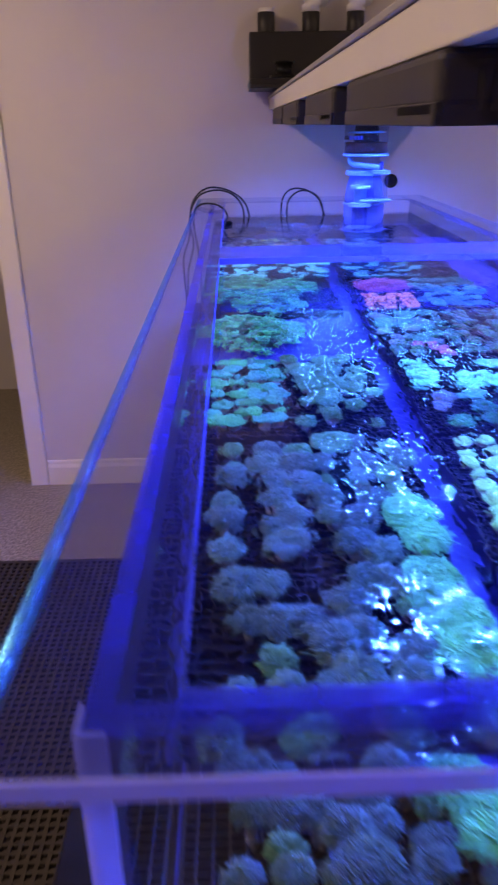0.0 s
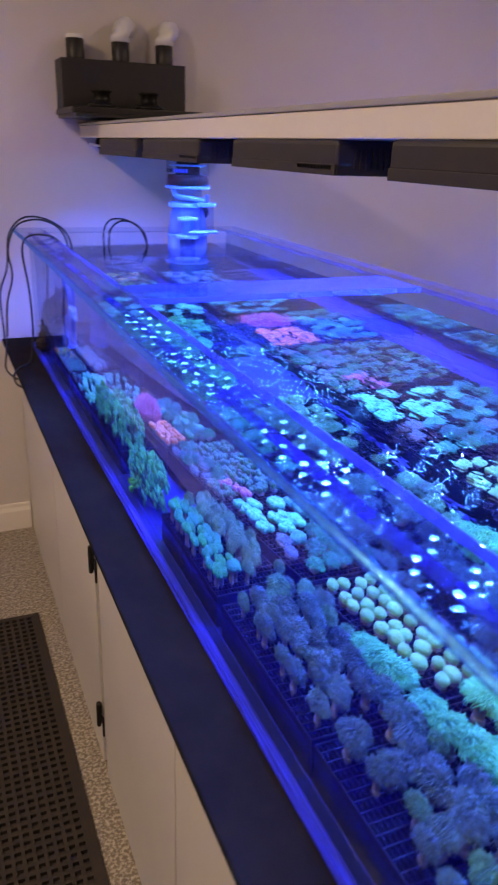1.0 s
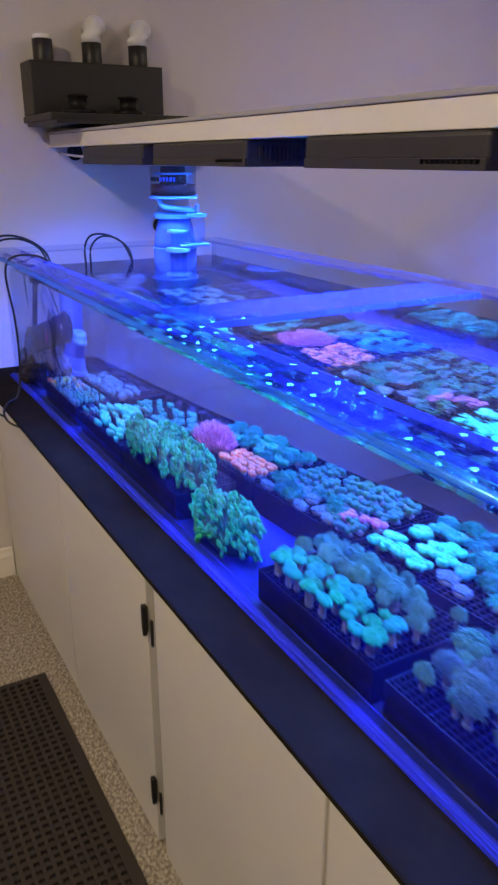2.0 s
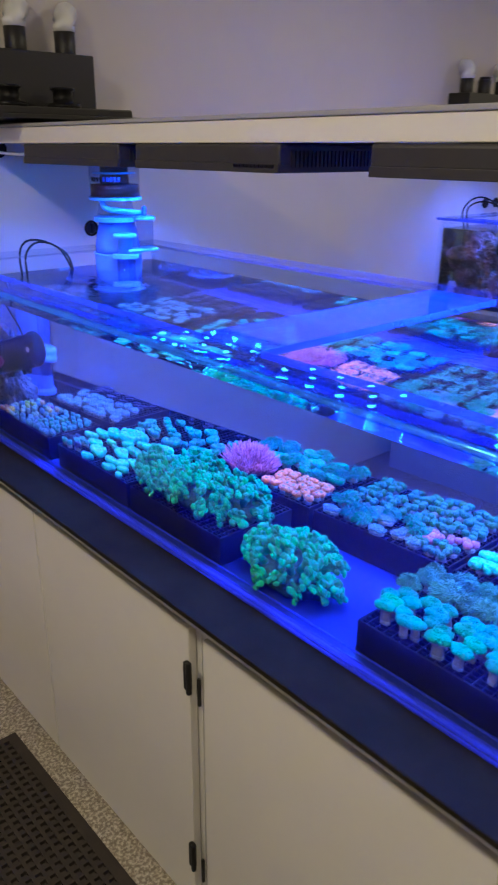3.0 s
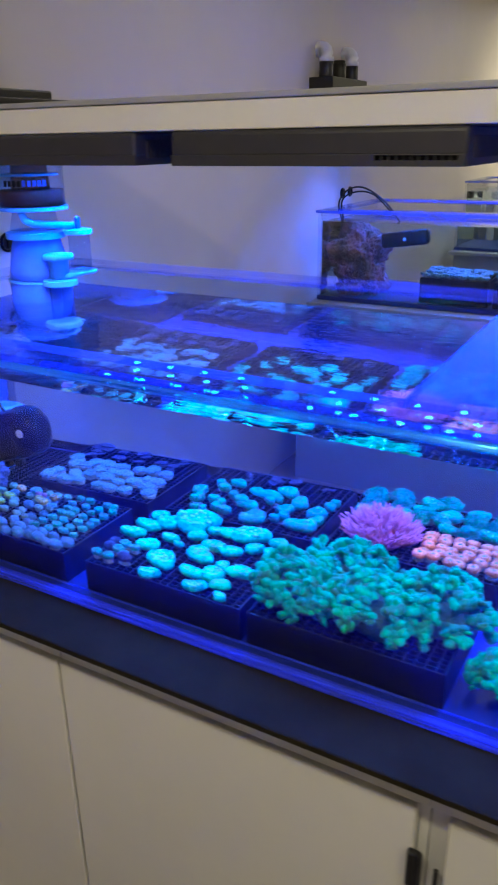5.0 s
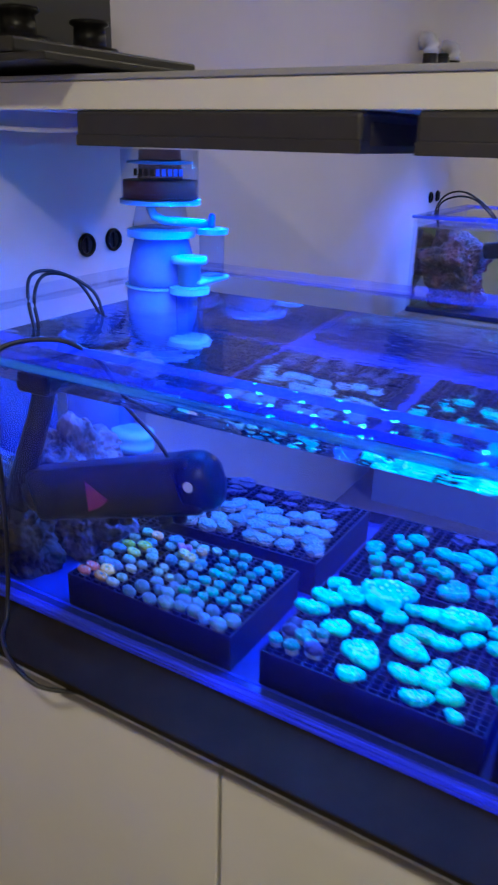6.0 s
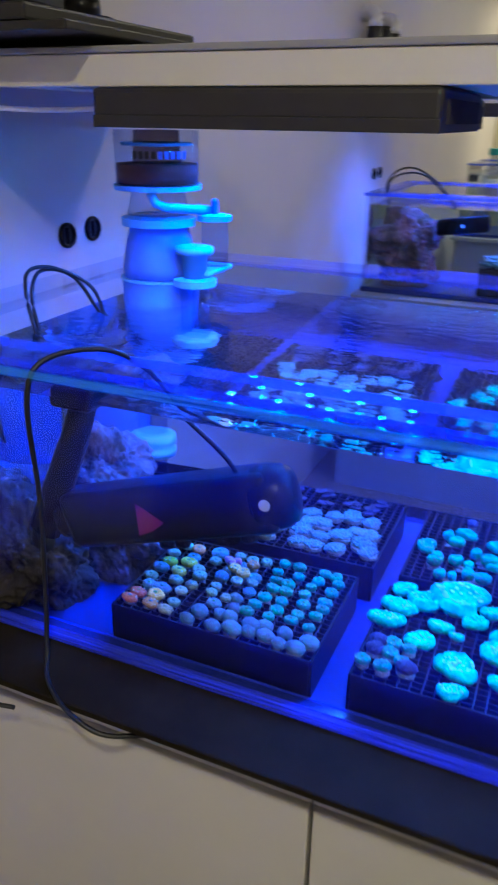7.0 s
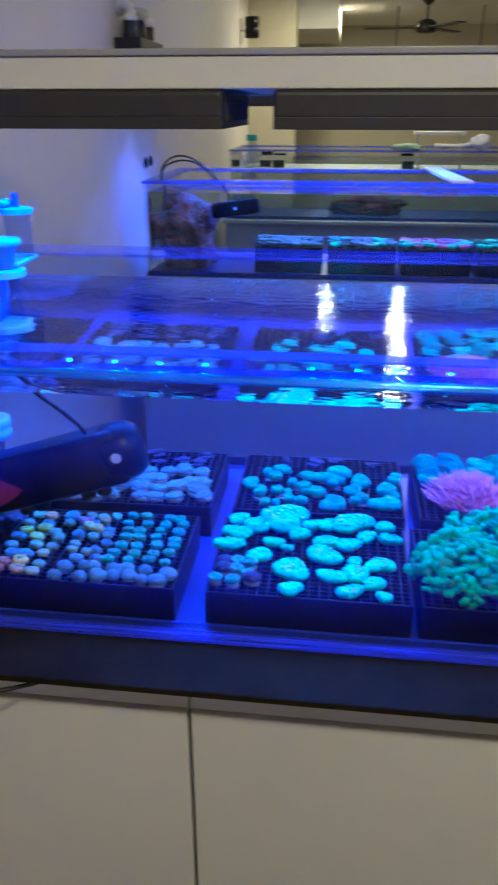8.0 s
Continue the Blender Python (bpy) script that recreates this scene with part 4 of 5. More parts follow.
def lobed(material, seed, r=0.025, label="", n=4):
    """Fleshy disc coral: folded flat lobes with sunken centres."""
    g = random.Random(seed)
    c = thing("fleshy_coral", label, "coral", "fleshy coral frags")
    plug(c, 0.011)
    for k in range(n):
        a = 2 * math.pi * k / n + g.uniform(-0.4, 0.4)
        d = 0 if n == 1 else r * g.uniform(0.45, 0.62)
        rr = r * (1 if n == 1 else g.uniform(0.42, 0.62))
        p1, p2 = g.random() * 6, g.random() * 6
        wave = lambda t, i, p1=p1, p2=p2: 1 + 0.16 * math.sin(2 * t + p1) + 0.09 * math.sin(3 * t + p2) + 0.04 * math.sin(7 * t)
        z = 0.006 + g.random() * 0.004
        part("lobe", lathe([(rr * 0.45, 0), (rr * 0.85, 0.003), (rr, 0.008), (rr * 0.97, 0.012), (rr * 0.8, 0.0150), (rr * 0.55, 0.0138), (rr * 0.3, 0.0118), (rr * 0.12, 0.0128)], 18, (d * math.cos(a), d * math.sin(a), z), wave=wave), material, c, "", True)
    return c


def granular(material, seed, r=0.019, label=""):
    """Knobbly rosette: many small grains crowded on a low dome over a wide pale plug."""
    g = random.Random(seed)
    c = thing("granular_coral", label, "coral", "granular coral frags")
    plug(c, r * 0.95)
    p1 = g.random() * 6
    wave = lambda t, i: 1 + 0.14 * math.sin(2 * t + p1) + 0.08 * math.sin(5 * t)
    bm = lathe([(r * 0.8, 0.006), (r * 0.95, 0.009), (r * 0.7, 0.0135), (r * 0.3, 0.0155)], 16, wave=wave)
    for k in range(34):
        q = math.sqrt((k + 0.5) / 34)
        a = k * 2.39996 + g.uniform(-0.2, 0.2)
        w = wave(a, 0) * r * q
        lump(bm, (w * math.cos(a), w * math.sin(a), 0.0155 - 0.0065 * q * q), r * g.uniform(0.10, 0.17), (1, 1, 1.1), 0.25, 2, 1, k + seed)
    part("grains", bm, material, c, "", True)
    return c


def disc(material, seed, r=0.022, label="", name="fleshy_coral", beads=24):
    """Oval fleshy disc that swells over its plug, with beads round a sunken mouth."""
    g = random.Random(seed)
    c = thing(name, label, "coral", name.replace("_", " ") + " frags")
    plug(c, min(0.011, r * 0.6))
    p1, p2, el = g.random() * 6, g.random() * 6, g.uniform(0.12, 0.30)
    wave = lambda t, i: 1 + el * math.cos(2 * t + p1) + 0.13 * math.sin(3 * t + p2) + 0.05 * math.sin(8 * t + p1) + (0.09 * math.sin(13 * t + p2) if i in (4, 5, 6) else 0)
    bm = lathe([(r * 0.4, 0.004), (r * 0.82, 0.0045), (r * 0.98, 0.0080), (r * 1.0, 0.0130), (r * 0.88, 0.0172), (r * 0.70, 0.0180), (r * 0.45, 0.0142), (r * 0.18, 0.0105)], 32, wave=wave)
    part("disc", bm, material, c, "", True)
    bm = bmesh.new()
    for k in range(beads):
        a = k * 2.39996
        q = r * (0.15 + 0.6 * math.sqrt((k + 0.5) / beads)) * g.uniform(0.85, 1.1)
        lump(bm, (q * math.cos(a), q * math.sin(a), 0.0118 + 0.0058 * min(1.0, q / (r * 0.72)) ** 2), r * g.uniform(0.07, 0.15), (1, 1, 0.8), 0.2, 2, 1, k)
    part("beads", bm, BEAD, c, "glistening pale beads", True)
    return c


def frilly(material, seed, r=0.026, h=0.035, label="", tips=400):
    """Stalked polyp with a soft mop of many short tentacles."""
    g = random.Random(seed)
    c = thing("frilly_coral", label, "coral", "frilly coral frags")
    plug(c)
    part("stalk", lathe([(0.009, 0.004), (0.0085, h * 0.4), (0.011, h * 0.75), (r * 0.55, h * 0.95)], 10), STALK, c, "pale fleshy stalk", True)
    bm = lump(None, (0, 0, h), r * 0.64, (1, 1, 0.62), 0.4, 2.4, 2, seed)
    swirl = g.choice((-1, 1)) * g.uniform(0.1, 0.5)
    comb = Vector((g.uniform(-1, 1), g.uniform(-1, 1), 0)) * 0.5
    for k in range(tips):
        u = (k + 0.5) / tips
        ph = math.acos(1 - 1.3 * u)
        th = k * 2.39996 + g.uniform(-0.1, 0.1)
        d = Vector((math.sin(ph) * math.cos(th), math.sin(ph) * math.sin(th), math.cos(ph) * 0.7))
        k1 = 1 + 0.4 * noise.noise(d.normalized() * 2.4 + Vector((seed, seed * 1.7, -seed)))
        b = Vector((0, 0, h)) + Vector((d.x, d.y, d.z * 0.9)) * r * 0.66 * k1
        ln = r * g.uniform(0.45, 0.8)
        flow = Vector((-d.y, d.x, 0)) * swirl + comb + Vector((g.uniform(-1, 1), g.uniform(-1, 1), 0)) * 0.45
        m = b + (d + flow * 0.4 + Vector((0, 0, 0.2))).normalized() * ln * 0.45
        e = m + (d * 0.55 + flow + Vector((0, 0, -0.25))).normalized() * ln * 0.5
        q = e + (flow + Vector((0, 0, -0.9))).normalized() * ln * 0.18
        tube([b, m, e, q], [0.0009, 0.0011, 0.0010, 0.0006], 3, bm)
    part("tentacle_crown", bm, material, c, "", True)
    return c


def capped(material, seed, r=0.017, h=0.03, label=""):
    """Leather mushroom: pale stalk under a domed cap with a wavy rim."""
    g = random.Random(seed)
    c = thing("mushroom_leather", label, "coral", "mushroom leather frags")
    plug(c)
    part("stalk", lathe([(0.010, 0.004), (0.009, h * 0.5), (r * 0.6, h * 0.8)], 12), STALK, c, "pale stalk", True)
    p1, p2 = g.random() * 6, g.random() * 6
    wave = lambda t, i: 1 + 0.12 * math.sin(3 * t + p1) + 0.08 * math.sin(5 * t + p2)
    bm = lathe([(r * 0.55, h * 0.78), (r, h * 0.80), (r * 1.08, h * 0.92), (r * 0.95, h * 1.08), (r * 0.6, h * 1.2), (r * 0.2, h * 1.18)], 18, wave=wave)
    for k in range(46):
        th, q = k * 2.4, math.sqrt((k + 0.5) / 46) * 1.04
        lump(bm, (r * q * math.cos(th), r * q * math.sin(th), h * (1.20 - 0.30 * q * q)), g.uniform(0.0022, 0.0040), (1, 1, 1.2), 0.3, 2, 1, k)
    part("cap", bm, material, c, "", True)
    return c


def lobe(bm, b, d, side, ln, w, flat, g):
    """One stubby, slightly flattened finger with a rounded, swollen end that curls over."""
    n = d.cross(side).normalized()
    side = n.cross(d).normalized()
    curl = g.uniform(-0.35, 0.35)
    rows = []
    for f, k in ((0.0, 0.75), (0.35, 0.8), (0.65, 1.0), (0.86, 0.95), (0.97, 0.6)):
        c = b + d * (ln * f) + n * (curl * ln * f * f)
        rows.append([bm.verts.new(c + side * (math.cos(2 * math.pi * j / 7) * w * k) + n * (math.sin(2 * math.pi * j / 7) * w * flat * k)) for j in range(7)])
    for r0, r1 in zip(rows, rows[1:]):
        for j in range(7):
            bm.faces.new((r0[j], r0[(j + 1) % 7], r1[(j + 1) % 7], r1[j]))
    bm.faces.new(rows[-1])


def leafy(seed, r, h, n, label=""):
    """Leather coral: stout branches from a fleshy foot, each ending in a ruffled tuft of stubby rounded lobes."""
    g = random.Random(seed)
    c = thing("leather_coral", label, "coral", "leather corals")
    core = lump(None, (0, 0, h * 0.26), r * 0.66, (1, 1, 0.5 * h / r), 0.35, 2, 3, seed)
    for v in core.verts:
        v.co.z = max(v.co.z, 0.002)
    part("base", core, LEAF_CORE, c, "brownish fleshy base", True)
    bm, tips = bmesh.new(), bmesh.new()
    for k in range(n):
        u = (k + 0.5) / n
        ph = math.acos(1 - 1.08 * u)
        th = k * 2.39996 + g.uniform(-0.3, 0.3)
        ring = Vector((math.cos(th), math.sin(th), 0))
        tang = Vector((-math.sin(th), math.cos(th), 0))
        kk = 1.12 + 0.85 * noise.noise(ring * 1.6 * math.sin(ph) + Vector((seed, 0, math.cos(ph))))
        d = (ring * math.sin(ph) + Vector((g.uniform(-0.2, 0.2), g.uniform(-0.2, 0.2), math.cos(ph) * 1.1 + 0.12))).normalized()
        b = Vector((ring.x * r * 0.50 * math.sin(ph), ring.y * r * 0.50 * math.sin(ph), h * (0.22 + 0.26 * math.cos(ph))))
        e = b + d * (r * 0.34 * kk)
        tube([b, b.lerp(e, 0.6), e], [0.010, 0.0085, 0.011], 8, bm)
        lump(bm, e, 0.0115, (1, 1, 0.9), 0.3, 2, 2, k + seed)
        t = g.uniform(0, 3.14)
        across = (tang * math.cos(t) + d.cross(tang) * math.sin(t)).normalized()
        other = d.cross(across).normalized()
        m = g.randint(7, 10)
        for j in range(m):
            a = -1.25 + 2.5 * j / (m - 1)
            off = math.sin(j * 1.9 + seed) * 0.75
            dl = (d * math.cos(a * 0.8) + across * math.sin(a) * 0.95 + other * off).normalized()
            s0 = e + across * (math.sin(a) * 0.010) + other * (off * 0.006)
            lobe(tips if g.random() < 0.55 else bm, s0, dl, across, g.uniform(0.010, 0.021), g.uniform(0.0055, 0.0100), g.uniform(0.5, 0.8), g)
    part("branches", bm, LEAF, c, "", True)
    part("lobe_tips", tips, LEAF_TIP, c, "bright green rounded lobe tips", True)
    return c


def bush(material, seed, r, h, label="", n=120):
    """Low dome of fine tentacles."""
    g = random.Random(seed)
    c = thing("coral_colony", label, "coral", "coral colonies")
    bm = lump(None, (0, 0, h * 0.3), r * 0.8, (1, 1, h / r * 0.6), 0.25, 2, 2, seed)
    for k in range(n):
        q = math.sqrt((k + 0.5) / n)
        th = k * 2.39996
        b = Vector((math.cos(th) * r * q * 0.85, math.sin(th) * r * q * 0.85, h * (0.75 - 0.6 * q * q)))
        d = Vector((math.cos(th) * q + g.uniform(-0.4, 0.4), math.sin(th) * q + g.uniform(-0.4, 0.4), 1)).normalized()
        ln = h * g.uniform(0.2, 0.75)
        e = b + d * ln + Vector((g.uniform(-0.004, 0.004), g.uniform(-0.004, 0.004), 0))
        tube([b, b + d * ln * 0.6, e], [0.0019, 0.0019, 0.0012], 4, bm)
    part("tentacles", bm, material, c, "", True)
    return c


def leaf_plate(material, seed, r=0.04, label=""):
    """Thin wavy encrusting plates."""
    g = random.Random(seed)
    c = thing("plate_coral", label, "coral", "plate coral frags")
    plug(c)
    for k in range(3):
        p1, p2 = g.random() * 6, g.random() * 6
        wave = lambda t, i, p1=p1, p2=p2: 1 + 0.22 * math.sin(2 * t + p1) + 0.13 * math.sin(3 * t + p2) + 0.05 * math.sin(8 * t)
        a = 2.1 * k + g.random()
        at = (math.cos(a) * r * 0.55, math.sin(a) * r * 0.55, 0.006 + 0.003 * k)
        part("plate", lathe([(r * 0.2, 0), (r * 0.55, 0.002), (r * 0.6, 0.005), (r * 0.55, 0.0065), (r * 0.2, 0.004)], 20, at, wave=wave), material, c, "", True)
    return c


class Kind:
    """A few built variants of one coral, copied to the places asked for."""

    def __init__(self, make, seeds):
        self.protos = [make(s) for s in seeds]
        self.used = set()

    def put(self, x, y, z, s=1.0, tilt=8):
        k = rng.randrange(len(self.protos))
        m = pose(x, y, z, rng.uniform(-tilt, tilt), rng.uniform(-tilt, tilt), rng.uniform(0, 360)) @ Matrix.Diagonal((s, s, math.sqrt(s), 1))
        if k in self.used:
            return copy_thing(self.protos[k], m)
        self.used.add(k)
        self.protos[k].matrix_basis = m
        return self.protos[k]

    def clean(self):
        for k, p in enumerate(self.protos):
            if k not in self.used:
                for o in [*p.children_recursive, p]:
                    bpy.data.objects.remove(o)


K = dict(
    zoa_lilac=Kind(lambda s: zoa(LILAC, s, label="lilac-blue button polyp frag on an egg-crate tray"), (1, 2, 3)),
    zoa_warm=Kind(lambda s: zoa(WARMZOA, s, 0.0115, tips=6, label="orange-pink button polyp frag on an egg-crate tray"), (4, 5)),
    zoa_pale=Kind(lambda s: zoa(PALEZOA, s, 0.0115, label="pale lavender button polyp frag on an egg-crate tray"), (50, 51)),
    zoa_yellow=Kind(lambda s: zoa(YELLOWZOA, s, 0.0125, tips=7, label="yellow-green button polyp frag on an egg-crate tray"), (52, 53)),
    zoa_ring=Kind(lambda s: zoa(BLUE, s, 0.0118, "dark teal ringed polyp frag on an egg-crate tray", 1, 11), (6, 7, 8)),
    dome_blue=Kind(lambda s: dome_frag(LILAC, s, 0.0135, "pale blue domed polyp frag on an egg-crate tray"), (9, 10)),
    lobe_cyan=Kind(lambda s: lobed(FL_CYAN, s, 0.030, "bright turquoise fleshy coral frag with folded lobes", 4), (11, 12, 13)),
    lobe_one=Kind(lambda s: disc(FL_CYAN, s, 0.020, "bright turquoise fleshy disc coral frag"), (14, 15, 16, 57, 58)),
    rosette=Kind(lambda s: disc(BLUE, s, 0.018, "deep blue disc coral frag on a tray", "disc_coral", 5), (17, 18, 19)),
    rose_s=Kind(lambda s: lobed(BLUE, s, 0.020, "deep blue folded coral frag on a tray", 2), (55, 56)),
    pale_ros=Kind(lambda s: granular(LILAC, s, 0.0195, "pale lilac granular coral frag on a tray"), (20, 21, 22, 59)),
    purple=Kind(lambda s: leaf_plate(PURPLE, s, 0.042, "dull purple plating coral frag on a tray"), (23, 24)),
    purple_s=Kind(lambda s: dome_frag(PURPLE, s, 0.012, "small dark purple coral frag on a tray"), (25, 26)),
    frill=Kind(lambda s: frilly(FRILL, s, 0.025, 0.036, "grey-teal frilly stalked coral frag"), (27, 28, 29, 30)),
    frill_g=Kind(lambda s: frilly(FRILL_GREEN, s, 0.024, 0.034, "pale green frilly stalked coral frag"), (31, 32)),
    frill_b=Kind(lambda s: frilly(FRILL_BRIGHT, s, 0.025, 0.036, "bright mint frilly stalked coral frag"), (33, 34)),
    capped=Kind(lambda s: capped(CAPS, s, 0.0195, 0.034, label="turquoise mushroom leather frag on a pale stalk"), (35, 36, 37)),
    dome=Kind(lambda s: dome_frag(DOME, s, 0.0125, "pale mint domed coral frag on a tray"), (38, 39)),
    olive=Kind(lambda s: zoa(OLIVE, s, 0.013, "olive green button polyp frag on a tray", 3), (40, 41, 42)),
    orange=Kind(lambda s: zoa(ORANGE, s, 0.0125, "bright orange button polyp frag on a tray"), (43, 44)),
    tuft=Kind(lambda s: frilly(BLUE, s, 0.0165, 0.012, "blue tufted coral frag on a tray", 160), (45, 46)),
    pinkz=Kind(lambda s: zoa(PINK, s, 0.0135, "pink button polyp frag on a tray", 3), (47, 48)),
)
ZTRAY = ZB + TH


def spot(tray, u, v):
    """u: 0 at the tray's wall-side end to 1; v: 0 at its front to 1."""
    x, y = TRAYS[tray]
    return x + v * TRAY_D, y + (1 - u) * TRAY


def grid(kinds, tray, u0, u1, nu, v0, v1, nv, s=(0.9, 1.15), jit=0.25, fill=1.0, z=0.0, tilt=8):
    for i in range(nu):
        for j in range(nv):
            if rng.random() > fill:
                continue
            u = u0 + (u1 - u0) * (i + 0.5 + rng.uniform(-jit, jit)) / nu
            v = v0 + (v1 - v0) * (j + 0.5 + rng.uniform(-jit, jit)) / nv
            x, y = spot(tray, u, v)
            K[rng.choice(kinds)].put(x, y, ZTRAY + z, rng.uniform(*s), tilt)


# tray by the pump: rows of button polyps
grid(["zoa_warm", "zoa_pale", "zoa_pale", "zoa_lilac", "zoa_yellow"], "f", 0.03, 0.32, 3, 0.03, 0.92, 8, (0.9, 1.1), 0.2, z=-0.008)
grid(["zoa_lilac", "zoa_pale", "zoa_pale", "dome_blue"], "f", 0.34, 0.58, 3, 0.26, 0.95, 7, (0.75, 0.95), 0.25, 0.85, -0.008)
grid(["zoa_ring"], "f", 0.58, 0.97, 4, 0.26, 0.97, 7, (0.85, 1.0), 0.2, 1.0, -0.008)
grid(["dome_blue"], "f", 0.36, 0.97, 7, 0.02, 0.21, 2, (0.9, 1.1), 0.3, 1.0, -0.006)
grid(["pinkz", "zoa_warm"], "f", 0.35, 0.55, 2, 0.6, 0.85, 2, (0.8, 0.9))
# turquoise fleshy corals
# tray end, depth and radius of each colony
FLESHY = [(0.08, 0.95, 0.016), (0.20, 0.85, 0.027), (0.33, 0.95, 0.027), (0.09, 0.74, 0.014), (0.06, 0.57, 0.014), (0.23, 0.45, 0.019), (0.29, 0.64, 0.017), (0.43, 0.77, 0.020), (0.58, 0.68, 0.018), (0.60, 0.93, 0.018), (0.71, 0.95, 0.020),
          (0.40, 0.28, 0.031), (0.56, 0.49, 0.024), (0.69, 0.66, 0.021), (0.79, 0.79, 0.015), (0.89, 0.95, 0.018), (0.91, 0.78, 0.015), (0.61, 0.24, 0.018), (0.73, 0.29, 0.014), (0.85, 0.42, 0.019), (0.72, 0.45, 0.012), (0.70, 0.08, 0.017), (0.82, 0.19, 0.019), (0.86, 0.05, 0.012), (0.41, 0.06, 0.012), (0.37, 0.60, 0.012), (0.50, 0.92, 0.015)]
for u, v, r in FLESHY:
    x, y = spot("g", u, v)
    K["lobe_one"].put(x, y, ZTRAY - 0.005, r / 0.0183, 6)
grid(["purple_s", "zoa_ring"], "g", 0.02, 0.25, 3, 0.05, 0.36, 3, (0.9, 1.2), 0.3)
# back row
grid(["pale_ros"], "f2", 0.10, 0.97, 7, 0.03, 0.62, 4, (0.85, 1.1), 0.3)
grid(["purple"], "f2", 0.10, 0.95, 5, 0.70, 0.96, 2, (0.55, 0.75), 0.25, 0.9, -0.004)
FOLDED = [(0.07, 0.42, 0.018), (0.19, 0.55, 0.018), (0.25, 0.70, 0.016), (0.14, 0.22, 0.019), (0.22, 0.07, 0.015), (0.27, 0.26, 0.017), (0.36, 0.12, 0.018), (0.37, 0.38, 0.019), (0.47, 0.33, 0.018), (0.58, 0.12, 0.025), (0.52, 0.58, 0.020), (0.60, 0.47, 0.017),
          (0.62, 0.70, 0.018), (0.42, 0.61, 0.016), (0.70, 0.38, 0.019), (0.74, 0.19, 0.018), (0.89, 0.16, 0.023), (0.75, 0.55, 0.021), (0.90, 0.43, 0.017), (0.95, 0.58, 0.017), (0.94, 0.31, 0.014)]
for u, v, r in FOLDED:
    x, y = spot("g2", u, v)
    K[rng.choice(["rosette", "rosette", "rose_s"])].put(x, y, ZTRAY - 0.008, r / 0.0175, 6)
grid(["purple_s", "purple"], "g2", 0.1, 0.95, 4, 0.74, 0.97, 1, (0.5, 0.7), 0.3, 0.8, -0.004)
grid(["tuft", "rosette"], "c2", 0.03, 0.97, 6, 0.50, 0.97, 4, (0.9, 1.2), 0.35)
grid(["orange"], "c2", 0.50, 0.97, 6, 0.05, 0.45, 5, (0.8, 1.0), 0.25)
grid(["olive"], "d2", 0.03, 0.97, 8, 0.42, 0.97, 5, (0.9, 1.1), 0.25)
grid(["pale_ros", "tuft"], "d2", 0.03, 0.75, 6, 0.03, 0.42, 3, (0.85, 1.1), 0.3)
grid(["pinkz", "olive"], "d2", 0.72, 0.98, 3, 0.02, 0.40, 3, (0.9, 1.1), 0.3)
grid(["lobe_one", "lobe_cyan"], "A2", 0.05, 0.5, 3, 0.05, 0.6, 3, (0.8, 1.1), 0.3)
grid(["tuft", "rosette", "pale_ros"], "A2", 0.5, 0.97, 3, 0.05, 0.95, 5, (0.9, 1.1), 0.3)
grid(["tuft", "rosette"], "A2", 0.05, 0.5, 3, 0.62, 0.95, 2, (0.9, 1.1), 0.3)
grid(["dome"], "B2", 0.05, 0.95, 9, 0.05, 0.55, 4, (0.9, 1.15), 0.2)
grid(["pale_ros", "olive"], "B2", 0.05, 0.95, 6, 0.6, 0.95, 3, (0.9, 1.1), 0.3)
grid(["frill", "frill_b", "frill"], "C2", 0.05, 0.95, 6, 0.05, 0.95, 6, (0.8, 1.1), 0.3, 0.85)
# near front trays
grid(["capped"], "A", 0.03, 0.97, 8, 0.05, 0.46, 4, (0.75, 1.1), 0.3)
grid(["frill_g"], "A", 0.03, 0.97, 7, 0.48, 0.95, 3, (0.65, 1.05), 0.36, 0.95)
grid(["frill", "frill", "frill_g"], "B", 0.05, 0.98, 6, 0.12, 0.80, 5, (0.66, 1.0), 0.36, 0.95)
grid(["frill", "frill", "frill", "frill_g"], "C", 0.02, 0.98, 6, 0.10, 0.80, 5, (0.66, 1.0), 0.36, 0.95)
grid(["frill", "frill_g"], "B", 0.06, 0.58, 4, 0.82, 0.97, 1, (0.8, 1.1), 0.3)
grid(["frill_b"], "B", 0.58, 0.98, 3, 0.80, 0.98, 1, (0.95, 1.2), 0.2)
grid(["frill_b"], "C", 0.02, 0.55, 4, 0.80, 0.98, 1, (0.95, 1.2), 0.2)
grid(["frill"], "C", 0.58, 0.98, 3, 0.82, 0.97, 1, (0.8, 1.1), 0.3)
for k in K.values():
    k.clean()

# leather corals and colonies
for i, (tray, u, v, r, h) in enumerate((("c", 0.20, 0.26, 0.072, 0.105), ("c", 0.58, 0.25, 0.078, 0.112), ("c", 0.36, 0.66, 0.070, 0.095), ("c", 0.84, 0.46, 0.078, 0.100))):
    x, y = spot(tray, u, v)
    leafy(60 + i, r, h, 26, "green leather coral with ruffled tufts of stubby lobes on a tray").matrix_basis = pose(x, y, ZTRAY - 0.006, 0, 0, 70 * i)
big = leafy(70, 0.114, 0.128, 44, "large green leather coral on the bare tank floor")
big.matrix_basis = pose(0.130, 1.600, ZB - 0.006, 0, 0, 20)
x, y = spot("c2", 0.28, 0.26)
bush(PINK, 80, 0.066, 0.050, "fuzzy bright pink coral colony on a tray", 520).matrix_basis = pose(x, y, ZTRAY - 0.003)

# ---- the second tank row and the far room ----


